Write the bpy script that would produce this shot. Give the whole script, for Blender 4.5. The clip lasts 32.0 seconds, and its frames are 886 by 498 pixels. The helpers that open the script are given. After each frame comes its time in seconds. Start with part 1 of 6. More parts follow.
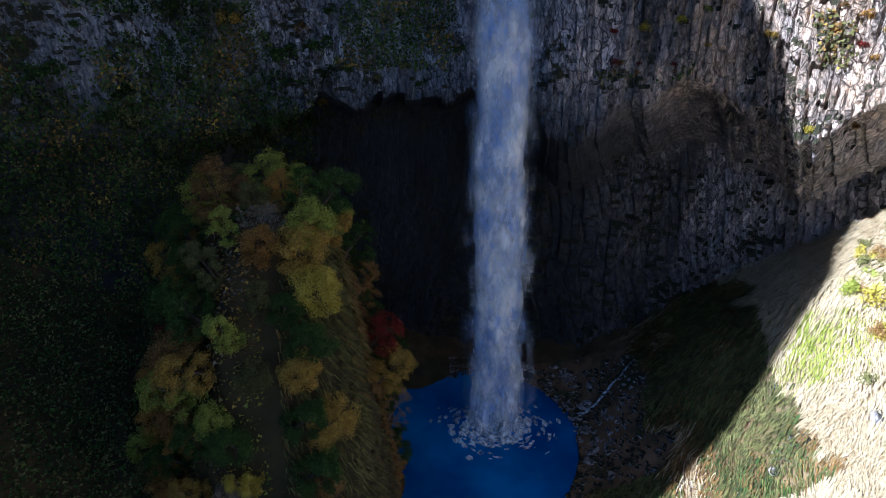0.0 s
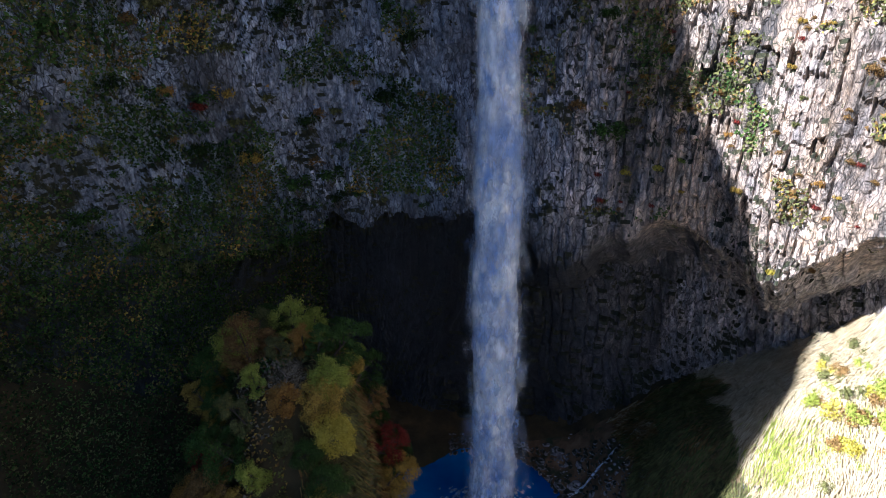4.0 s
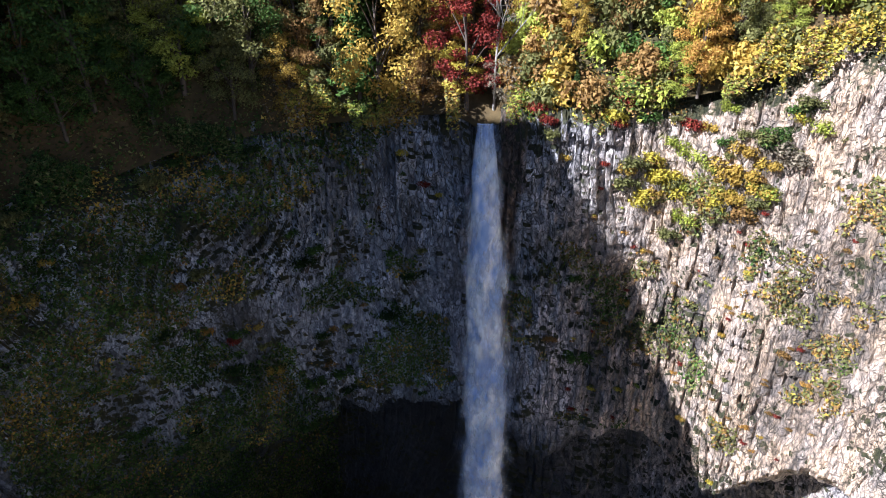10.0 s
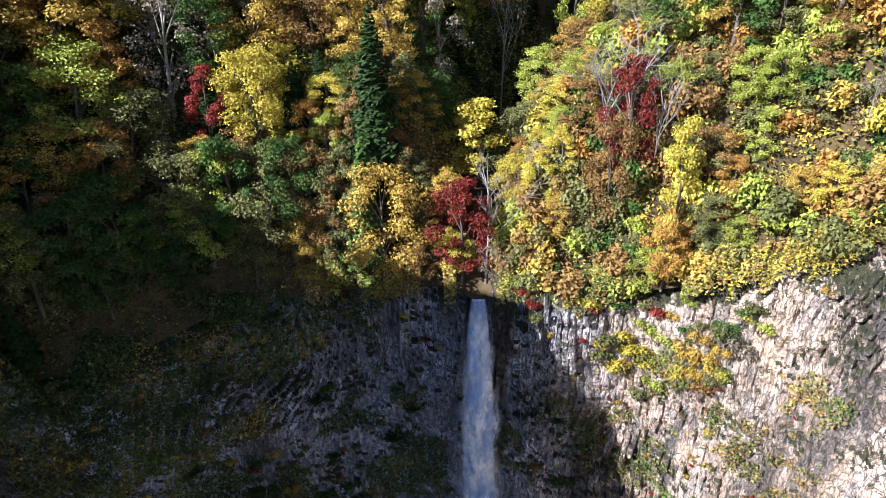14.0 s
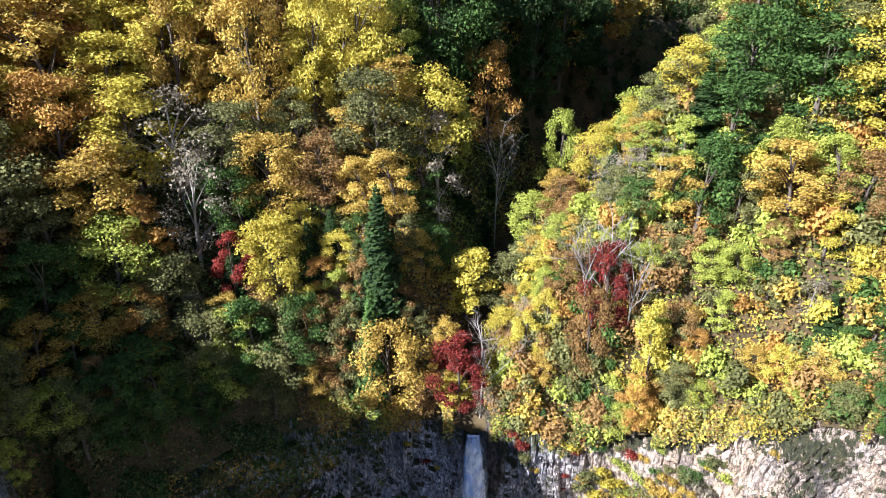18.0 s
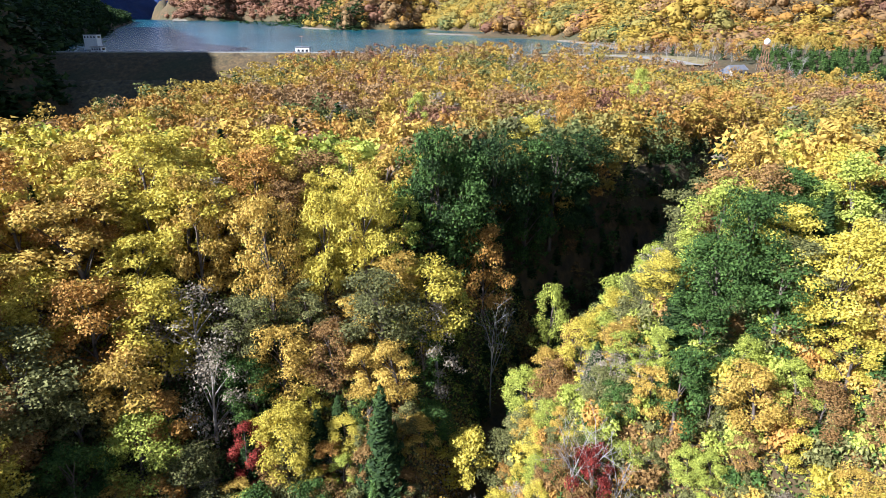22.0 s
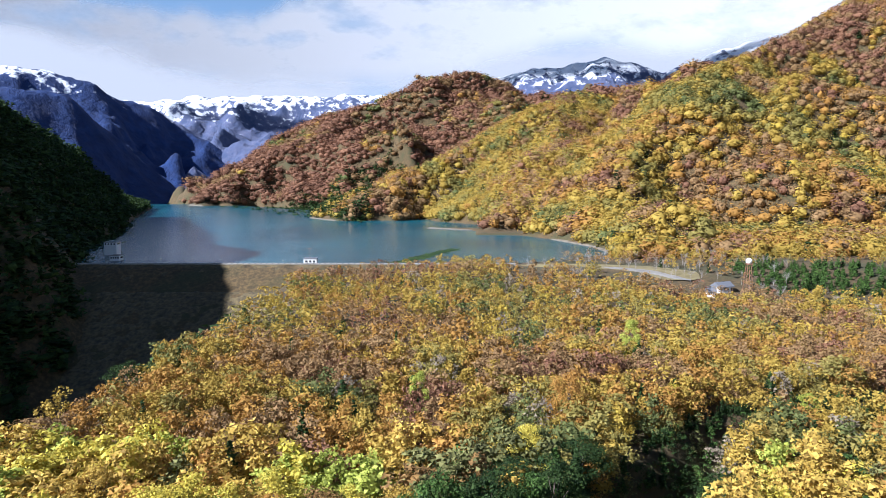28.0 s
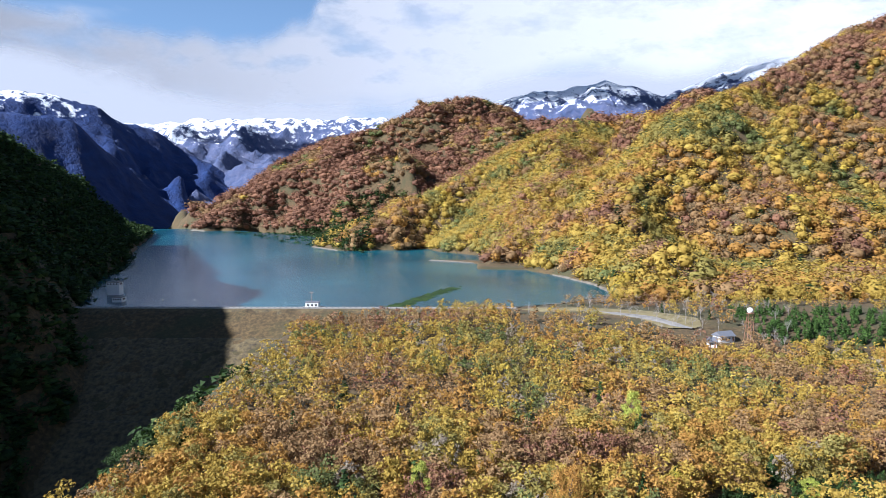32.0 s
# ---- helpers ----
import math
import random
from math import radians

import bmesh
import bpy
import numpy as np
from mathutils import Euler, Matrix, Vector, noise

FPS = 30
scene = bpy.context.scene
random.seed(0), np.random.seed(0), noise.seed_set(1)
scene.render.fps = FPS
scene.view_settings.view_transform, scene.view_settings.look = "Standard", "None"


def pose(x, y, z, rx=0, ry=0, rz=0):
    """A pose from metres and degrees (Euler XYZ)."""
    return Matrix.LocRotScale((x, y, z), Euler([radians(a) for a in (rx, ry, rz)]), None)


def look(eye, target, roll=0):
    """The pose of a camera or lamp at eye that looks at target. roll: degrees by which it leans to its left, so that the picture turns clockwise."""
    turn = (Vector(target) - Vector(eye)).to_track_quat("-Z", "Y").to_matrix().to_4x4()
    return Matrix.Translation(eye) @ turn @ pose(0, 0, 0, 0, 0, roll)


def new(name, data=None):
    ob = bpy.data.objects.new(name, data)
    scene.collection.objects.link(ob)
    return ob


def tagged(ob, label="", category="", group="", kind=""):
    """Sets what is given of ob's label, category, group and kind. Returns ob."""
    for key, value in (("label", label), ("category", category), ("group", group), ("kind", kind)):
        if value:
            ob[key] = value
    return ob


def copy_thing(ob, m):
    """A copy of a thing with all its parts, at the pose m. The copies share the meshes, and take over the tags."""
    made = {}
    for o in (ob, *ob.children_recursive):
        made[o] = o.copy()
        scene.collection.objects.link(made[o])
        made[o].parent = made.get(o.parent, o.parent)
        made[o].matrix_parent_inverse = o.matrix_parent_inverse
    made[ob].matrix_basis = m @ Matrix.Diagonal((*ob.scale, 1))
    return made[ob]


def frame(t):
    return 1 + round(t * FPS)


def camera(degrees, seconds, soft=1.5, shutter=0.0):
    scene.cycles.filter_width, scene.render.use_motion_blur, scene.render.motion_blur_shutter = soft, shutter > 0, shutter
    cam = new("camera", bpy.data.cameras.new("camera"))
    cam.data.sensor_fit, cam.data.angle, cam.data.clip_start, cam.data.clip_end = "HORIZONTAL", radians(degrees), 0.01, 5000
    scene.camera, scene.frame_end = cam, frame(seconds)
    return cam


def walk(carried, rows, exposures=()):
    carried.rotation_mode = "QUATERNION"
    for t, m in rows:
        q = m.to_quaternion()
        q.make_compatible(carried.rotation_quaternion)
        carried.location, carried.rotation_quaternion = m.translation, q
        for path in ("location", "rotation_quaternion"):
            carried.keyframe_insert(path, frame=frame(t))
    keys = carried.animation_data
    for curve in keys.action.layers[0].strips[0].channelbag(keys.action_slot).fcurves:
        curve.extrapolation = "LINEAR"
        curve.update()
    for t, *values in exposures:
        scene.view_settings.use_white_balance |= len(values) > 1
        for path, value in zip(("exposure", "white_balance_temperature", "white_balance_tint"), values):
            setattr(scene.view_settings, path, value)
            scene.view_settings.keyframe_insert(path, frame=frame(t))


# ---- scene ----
cam = camera(70.8, 32.0, soft=0.6)
METRES, EYE, TILT, LEAN, TURN = 150.0, 50.0, -25.8, 0.0, 0.0
ROWS = [
    (0.0, 0.0, 0.0, 0.0, 0.0, 0.0, -0.0),
    (0.5, -0.0004, -0.0046, 0.0085, -0.0, 0.0, 0.02),
    (1.0, -0.0008, -0.0095, 0.0177, -0.03, 0.0, 0.04),
    (1.5, -0.0011, -0.0147, 0.0272, -0.03, 0.01, 0.01),
    (2.0, -0.0011, -0.0198, 0.0378, -0.01, -0.07, 0.03),
    (2.5, -0.0012, -0.0251, 0.0482, -0.03, -0.06, 0.04),
    (3.0, -0.0013, -0.0305, 0.0588, -0.04, -0.04, 0.05),
    (3.5, -0.0017, -0.0361, 0.07, -0.11, -0.06, 0.06),
    (5.5, -0.0002, -0.0608, 0.1197, -0.06, -0.21, 0.05),
    (6.0, -0.0003, -0.0672, 0.1333, -0.1, -0.22, 0.06),
    (6.5, -0.0, -0.0739, 0.1473, -0.1, -0.28, 0.07),
    (7.0, 0.0003, -0.0807, 0.1613, -0.13, -0.32, 0.08),
    (7.5, 0.0011, -0.0874, 0.1749, -0.08, -0.32, 0.1),
    (8.0, 0.0008, -0.094, 0.1885, -0.16, -0.29, 0.1),
    (8.5, 0.0013, -0.1005, 0.2026, -0.12, -0.33, 0.1),
    (9.0, 0.0005, -0.1075, 0.2161, -0.24, -0.26, 0.1),
    (9.5, 0.0007, -0.1144, 0.2307, -0.26, -0.29, 0.11),
    (10.0, 0.0015, -0.121, 0.2451, -0.21, -0.36, 0.12),
    (10.5, 0.0015, -0.1279, 0.2596, -0.24, -0.4, 0.12),
    (11.0, 0.0014, -0.1351, 0.2746, -0.27, -0.42, 0.13),
    (11.5, 0.0015, -0.1424, 0.2899, -0.28, -0.48, 0.14),
    (12.0, 0.0016, -0.1497, 0.3047, -0.29, -0.46, 0.14),
    (12.5, 0.0014, -0.1569, 0.3201, -0.34, -0.52, 0.15),
    (13.0, 0.0014, -0.1642, 0.3352, -0.36, -0.52, 0.15),
    (13.5, 0.0015, -0.1716, 0.3502, -0.35, -0.5, 0.14),
    (14.0, 0.0018, -0.1786, 0.3659, -0.33, -0.57, 0.16),
    (14.5, 0.0016, -0.1859, 0.3808, -0.38, -0.56, 0.17),
    (16.5, 0.0012, -0.2141, 0.4406, -0.44, -0.61, 0.17),
    (17.0, 0.0009, -0.2211, 0.4555, -0.48, -0.63, 0.17),
    (17.5, 0.0005, -0.2281, 0.4702, -0.54, -0.62, 0.16),
    (18.0, 0.0004, -0.2351, 0.4849, -0.57, -0.61, 0.15),
    (18.5, 0.0007, -0.2419, 0.4997, -0.55, -0.64, 0.14),
    (19.0, 0.0004, -0.249, 0.5145, -0.6, -0.66, 0.12),
    (19.5, 0.0012, -0.2554, 0.5277, -0.53, -0.64, 0.11),
    (20.0, 0.0013, -0.2621, 0.5423, -0.54, -0.63, 0.09),
    (20.5, 0.0011, -0.2688, 0.5569, -0.57, 0.42, 0.09),
    (21.0, 0.0008, -0.2758, 0.5721, -0.6, 2.13, 0.11),
    (21.5, 0.0021, -0.2831, 0.5866, -0.51, 3.85, 0.12),
    (22.0, 0.0021, -0.2904, 0.6011, -0.51, 4.69, 0.11),
    (22.5, 0.0021, -0.2979, 0.616, -0.53, 5.45, 0.13),
    (23.0, 0.0019, -0.3052, 0.6309, -0.54, 6.33, 0.14),
    (23.5, 0.0021, -0.3125, 0.646, -0.52, 7.2, 0.14),
    (24.0, 0.002, -0.3197, 0.6612, -0.51, 8.17, 0.14),
    (24.5, 0.0022, -0.3268, 0.6765, -0.48, 9.32, 0.14),
    (26.5, 0.0016, -0.3571, 0.7373, -0.51, 14.62, 0.13),
    (27.0, 0.0015, -0.3644, 0.7525, -0.51, 16.55, 0.15),
    (27.5, 0.0014, -0.3719, 0.7676, -0.49, 18.36, 0.16),
    (28.0, 0.0012, -0.3792, 0.7821, -0.48, 19.88, 0.16),
    (28.5, 0.0012, -0.3862, 0.7964, -0.47, 20.45, 0.13),
    (29.0, 0.001, -0.3934, 0.811, -0.47, 20.77, 0.13),
    (29.5, 0.0009, -0.4003, 0.8257, -0.45, 21.08, 0.13),
    (30.0, 0.0007, -0.4071, 0.8402, -0.44, 21.25, 0.11),
    (30.5, 0.0006, -0.4139, 0.8548, -0.42, 21.34, 0.1),
    (31.0, 0.0003, -0.4212, 0.8697, -0.41, 21.42, 0.08),
    (31.5, 0.0003, -0.4284, 0.8847, -0.4, 21.5, 0.05),
    (32.0, 0.0002, -0.4356, 0.8998, -0.39, 21.6, 0.05),
]
walk(cam, [(t, pose(0, 0, EYE, TILT, LEAN, TURN) @ pose(METRES * x, METRES * y, METRES * z, 90 + pitch, roll, yaw)) for t, x, y, z, yaw, pitch, roll in ROWS],
     exposures=[(0.0, 1.47, 4900, 13), (1.5, 1.60, 5000, 13), (4.5, 1.75, 5200, 14), (9.0, 1.58, 5420, 14), (14.0, 1.6, 5500, 15), (19.0, 1.75, 5500, 14), (24.0, 1.58, 5500, 15), (29.0, 1.36, 5420, 15), (32.0, 1.36, 5420, 15)])

# ---- light ----
SUN_TURN, SUN_UP = 28.0, 36.0          # degrees: behind the camera's left, above the horizon
sa, se = radians(SUN_TURN), radians(SUN_UP)
TO_SUN = Vector((-math.cos(sa) * math.cos(se), -math.sin(sa) * math.cos(se), math.sin(se)))
sun_data = bpy.data.lights.new("sun", "SUN")
sun_data.energy, sun_data.angle, sun_data.color = 5.0, radians(0.55), (1.0, 0.95, 0.86)
sun = new("sun", sun_data)
sun.matrix_world = look(TO_SUN * 100, (0, 0, 0))

world = bpy.data.worlds.new("sky")
scene.world = world
world.use_nodes = True
wt = world.node_tree
wn = wt.nodes
wn.clear()


def wire(tree, a, out, b, inp):
    tree.links.new(a.outputs[out], b.inputs[inp])


wo = wn.new("ShaderNodeOutputWorld")
wb = wn.new("ShaderNodeBackground")
wb.inputs["Strength"].default_value = 0.030
sky = wn.new("ShaderNodeTexSky")
sky.sky_type, sky.sun_disc = "NISHITA", False
sky.sun_elevation = se
sky.sun_rotation = math.atan2(TO_SUN.x, TO_SUN.y)
sky.altitude, sky.air_density, sky.dust_density, sky.ozone_density = 1300, 0.75, 0.0, 5.0
# clouds: a broken white bank low over the mountains
tc = wn.new("ShaderNodeTexCoord")
cmap = wn.new("ShaderNodeMapping")
cmap.inputs["Scale"].default_value = (1.0, 1.0, 3.6)
cmap.inputs["Location"].default_value = (0.35, 0.1, 0.2)
cno = wn.new("ShaderNodeTexNoise")
cno.inputs["Scale"].default_value, cno.inputs["Detail"].default_value, cno.inputs["Roughness"].default_value = 2.6, 7, 0.52
sep = wn.new("ShaderNodeSeparateXYZ")
low = wn.new("ShaderNodeMapRange")
low.inputs["From Min"].default_value, low.inputs["From Max"].default_value = 0.16, 0.36
low.inputs["To Min"].default_value, low.inputs["To Max"].default_value = 0.22, -0.16
addc = wn.new("ShaderNodeMath")
ramp = wn.new("ShaderNodeMapRange")
ramp.interpolation_type = "SMOOTHSTEP"
ramp.inputs["From Min"].default_value, ramp.inputs["From Max"].default_value = 0.47, 0.66
cmix = wn.new("ShaderNodeMix")
cmix.data_type = "RGBA"
cmix.inputs["B"].default_value = (9.6, 9.9, 10.4, 1)
wire(wt, tc, "Generated", cmap, "Vector")
wire(wt, cmap, "Vector", cno, "Vector")
wire(wt, tc, "Generated", sep, "Vector")
wire(wt, sep, "Z", low, "Value")
wire(wt, cno, "Fac", addc, 0)
wire(wt, low, "Result", addc, 1)
wire(wt, addc, "Value", ramp, "Value")
wire(wt, ramp, "Result", cmix, "Factor")
# a thin pale veil over the blue, thicker towards the horizon
veil = wn.new("ShaderNodeMix")
veil.data_type = "RGBA"
veil.inputs["B"].default_value = (5.2, 8.0, 11.0, 1)
thick = wn.new("ShaderNodeMapRange")
thick.inputs["From Min"].default_value, thick.inputs["From Max"].default_value = 0.10, 0.55
thick.inputs["To Min"].default_value, thick.inputs["To Max"].default_value = 0.9, 0.12
wire(wt, sep, "Z", thick, "Value")
wire(wt, thick, "Result", veil, "Factor")
wire(wt, sky, "Color", veil, "A")
wire(wt, veil, "Result", cmix, "A")
wire(wt, cmix, "Result", wb, "Color")
wire(wt, wb, "Background", wo, "Surface")


# ---- materials ----
def nodes_of(name):
    m = bpy.data.materials.new(name)
    m.use_nodes = True
    t = m.node_tree
    return m, t, t.nodes, t.nodes["Principled BSDF"]


def noise_node(t, scale, detail=4, rough=0.55, stretch=None):
    n = t.nodes.new("ShaderNodeTexNoise")
    n.inputs["Scale"].default_value, n.inputs["Detail"].default_value, n.inputs["Roughness"].default_value = scale, detail, rough
    c = t.nodes.new("ShaderNodeTexCoord")
    if stretch:
        mp = t.nodes.new("ShaderNodeMapping")
        mp.inputs["Scale"].default_value = stretch
        wire(t, c, "Object", mp, "Vector")
        wire(t, mp, "Vector", n, "Vector")
    else:
        wire(t, c, "Object", n, "Vector")
    return n


def ramp_node(t, stops):
    r = t.nodes.new("ShaderNodeValToRGB")
    e = r.color_ramp.elements
    while len(e) < len(stops):
        e.new(0.5)
    for k, (p, c) in zip(e, stops):
        k.position, k.color = p, (*c, 1)
    return r


def mix_node(t, a, b, fac, mode="MIX"):
    """Colours a and b (sockets or values) mixed by fac (a socket or a value)."""
    m = t.nodes.new("ShaderNodeMix")
    m.data_type, m.blend_type = "RGBA", mode
    for key, v in (("A", a), ("B", b), ("Factor", fac)):
        if isinstance(v, bpy.types.NodeSocket):
            t.links.new(v, m.inputs[key])
        elif key == "Factor":
            m.inputs[key].default_value = v
        else:
            m.inputs[key].default_value = (*v, 1)
    return m.outputs["Result"]


def span(t, socket, a, b, lo=0.0, hi=1.0):
    r = t.nodes.new("ShaderNodeMapRange")
    r.inputs["From Min"].default_value, r.inputs["From Max"].default_value = a, b
    r.inputs["To Min"].default_value, r.inputs["To Max"].default_value = lo, hi
    t.links.new(socket, r.inputs["Value"])
    return r.outputs["Result"]


def bump(t, bsdf, socket, strength, dist):
    b = t.nodes.new("ShaderNodeBump")
    b.inputs["Strength"].default_value, b.inputs["Distance"].default_value = strength, dist
    t.links.new(socket, b.inputs["Height"])
    t.links.new(b.outputs["Normal"], bsdf.inputs["Normal"])


def foliage(name, dark, mid, light, patch=0.12):
    """Leaves: colour varies leaf by leaf and in patches, and light shines through them."""
    m, t, n, p = nodes_of(name)
    geo = n.new("ShaderNodeNewGeometry")
    oi = n.new("ShaderNodeObjectInfo")
    r = ramp_node(t, [(0.0, dark), (0.5, mid), (1.0, light)])
    big = noise_node(t, patch, 2)
    f = n.new("ShaderNodeMath")
    f.operation = "MULTIPLY_ADD"
    f.inputs[1].default_value = 0.75
    t.links.new(geo.outputs["Random Per Island"], f.inputs[0])
    t.links.new(span(t, big.outputs["Fac"], 0.3, 0.7, -0.12, 0.32), f.inputs[2])
    g = n.new("ShaderNodeMath")
    g.operation = "ADD"
    mott = noise_node(t, 0.9 if patch > 0.05 else 0.8, 5, 0.75)
    f2 = n.new("ShaderNodeMath")
    f2.operation = "ADD"
    t.links.new(f.outputs[0], f2.inputs[0])
    t.links.new(span(t, mott.outputs["Fac"], 0.25, 0.75, -0.42, 0.42), f2.inputs[1])
    t.links.new(f2.outputs[0], g.inputs[0])
    t.links.new(span(t, oi.outputs["Random"], 0, 1, -0.12, 0.12), g.inputs[1])
    t.links.new(g.outputs[0], r.inputs["Fac"])
    t.links.new(r.outputs["Color"], p.inputs["Base Color"])
    p.inputs["Roughness"].default_value = 0.75
    p.inputs["Specular IOR Level"].default_value = 0.2
    tr = n.new("ShaderNodeBsdfTranslucent")
    t.links.new(r.outputs["Color"], tr.inputs["Color"])
    ms = n.new("ShaderNodeMixShader")
    ms.inputs[0].default_value = 0.24
    t.links.new(p.outputs[0], ms.inputs[1])
    t.links.new(tr.outputs[0], ms.inputs[2])
    t.links.new(ms.outputs[0], n["Material Output"].inputs["Surface"])
    return m


LEAF = {
    "yellow": foliage("leaves_yellow", (0.26, 0.205, 0.028), (0.50, 0.41, 0.05), (0.68, 0.59, 0.115)),
    "gold": foliage("leaves_gold", (0.218, 0.141, 0.0304), (0.448, 0.301, 0.0544), (0.666, 0.486, 0.109)),
    "orange": foliage("leaves_orange", (0.20, 0.100, 0.026), (0.40, 0.215, 0.046), (0.60, 0.35, 0.085)),
    "rust": foliage("leaves_rust", (0.13, 0.072, 0.026), (0.26, 0.150, 0.048), (0.40, 0.25, 0.09)),
    "red": foliage("leaves_red", (0.085, 0.014, 0.012), (0.20, 0.028, 0.020), (0.36, 0.07, 0.045)),
    "olive": foliage("leaves_olive", (0.060, 0.062, 0.0238), (0.15, 0.15, 0.0476), (0.27, 0.26, 0.0935)),
    "lime": foliage("leaves_lime", (0.14, 0.165, 0.028), (0.33, 0.365, 0.055), (0.50, 0.53, 0.105)),
    "green": foliage("leaves_green", (0.022, 0.044, 0.010), (0.058, 0.110, 0.022), (0.12, 0.20, 0.042)),
    "pine": foliage("needles_dark", (0.010, 0.022, 0.006), (0.026, 0.052, 0.012), (0.058, 0.095, 0.022)),
    "grey": foliage("leaves_grey", (0.125, 0.105, 0.075), (0.25, 0.21, 0.15), (0.40, 0.34, 0.25)),
    "straw": foliage("dry_grass", (0.44, 0.34, 0.20), (0.56, 0.46, 0.29), (0.68, 0.58, 0.40)),
}
KINDS = list(LEAF)
# the same woods from afar: the crowns' colours are calmer, each spray standing for a whole bough
FAR = {
    "yellow": foliage("far_yellow", (0.315, 0.223, 0.028), (0.394, 0.283, 0.038), (0.474, 0.368, 0.062), 0.03),
    "gold": foliage("far_gold", (0.263, 0.176, 0.029), (0.343, 0.237, 0.040), (0.420, 0.307, 0.062), 0.03),
    "orange": foliage("far_orange", (0.263, 0.137, 0.029), (0.334, 0.179, 0.039), (0.403, 0.237, 0.053), 0.03),
    "russet": foliage("far_russet", (0.153, 0.077, 0.048), (0.218, 0.109, 0.062), (0.296, 0.153, 0.083), 0.03),
    "rust": foliage("far_rust", (0.184, 0.109, 0.048), (0.244, 0.149, 0.063), (0.307, 0.198, 0.087), 0.03),
    "olive": foliage("far_olive", (0.167, 0.137, 0.032), (0.228, 0.188, 0.045), (0.289, 0.244, 0.071), 0.03),
    "lime": foliage("far_lime", (0.193, 0.206, 0.027), (0.271, 0.289, 0.038), (0.349, 0.368, 0.062), 0.03),
    "green": foliage("far_green", (0.074, 0.083, 0.027), (0.113, 0.127, 0.038), (0.158, 0.176, 0.053), 0.03),
    "pine": LEAF["pine"],
    "grey": foliage("far_grey", (0.176, 0.139, 0.096), (0.237, 0.193, 0.137), (0.299, 0.244, 0.176), 0.03),
}


def bark_material(name, a, b):
    m, t, n, p = nodes_of(name)
    no = noise_node(t, 3.0, 5, 0.6, (1, 1, 0.25))
    r = ramp_node(t, [(0.3, a), (0.7, b)])
    wire(t, no, "Fac", r, "Fac")
    wire(t, r, "Color", p, "Base Color")
    p.inputs["Roughness"].default_value = 0.9
    bump(t, p, no.outputs["Fac"], 0.6, 0.05)
    return m


BARK = bark_material("bark", (0.045, 0.032, 0.024), (0.15, 0.12, 0.095))
PALE_BARK = bark_material("pale_bark", (0.16, 0.14, 0.12), (0.38, 0.345, 0.31))


def cells_node(t, stretch, edges):
    """Upright prismatic cells: each one's own tone, or the distance to the crack round it."""
    v = t.nodes.new("ShaderNodeTexVoronoi")
    v.feature = "DISTANCE_TO_EDGE" if edges else "F1"
    v.inputs["Scale"].default_value = 1.0
    c = t.nodes.new("ShaderNodeTexCoord")
    mp = t.nodes.new("ShaderNodeMapping")
    mp.inputs["Scale"].default_value = stretch
    w = noise_node(t, 0.5, 3)
    add = t.nodes.new("ShaderNodeMix")
    add.data_type, add.blend_type = "RGBA", "LINEAR_LIGHT"
    add.inputs["Factor"].default_value = 0.9
    wire(t, c, "Object", add, "A")
    wire(t, w, "Color", add, "B")
    wire(t, add, "Result", mp, "Vector")
    wire(t, mp, "Vector", v, "Vector")
    return v


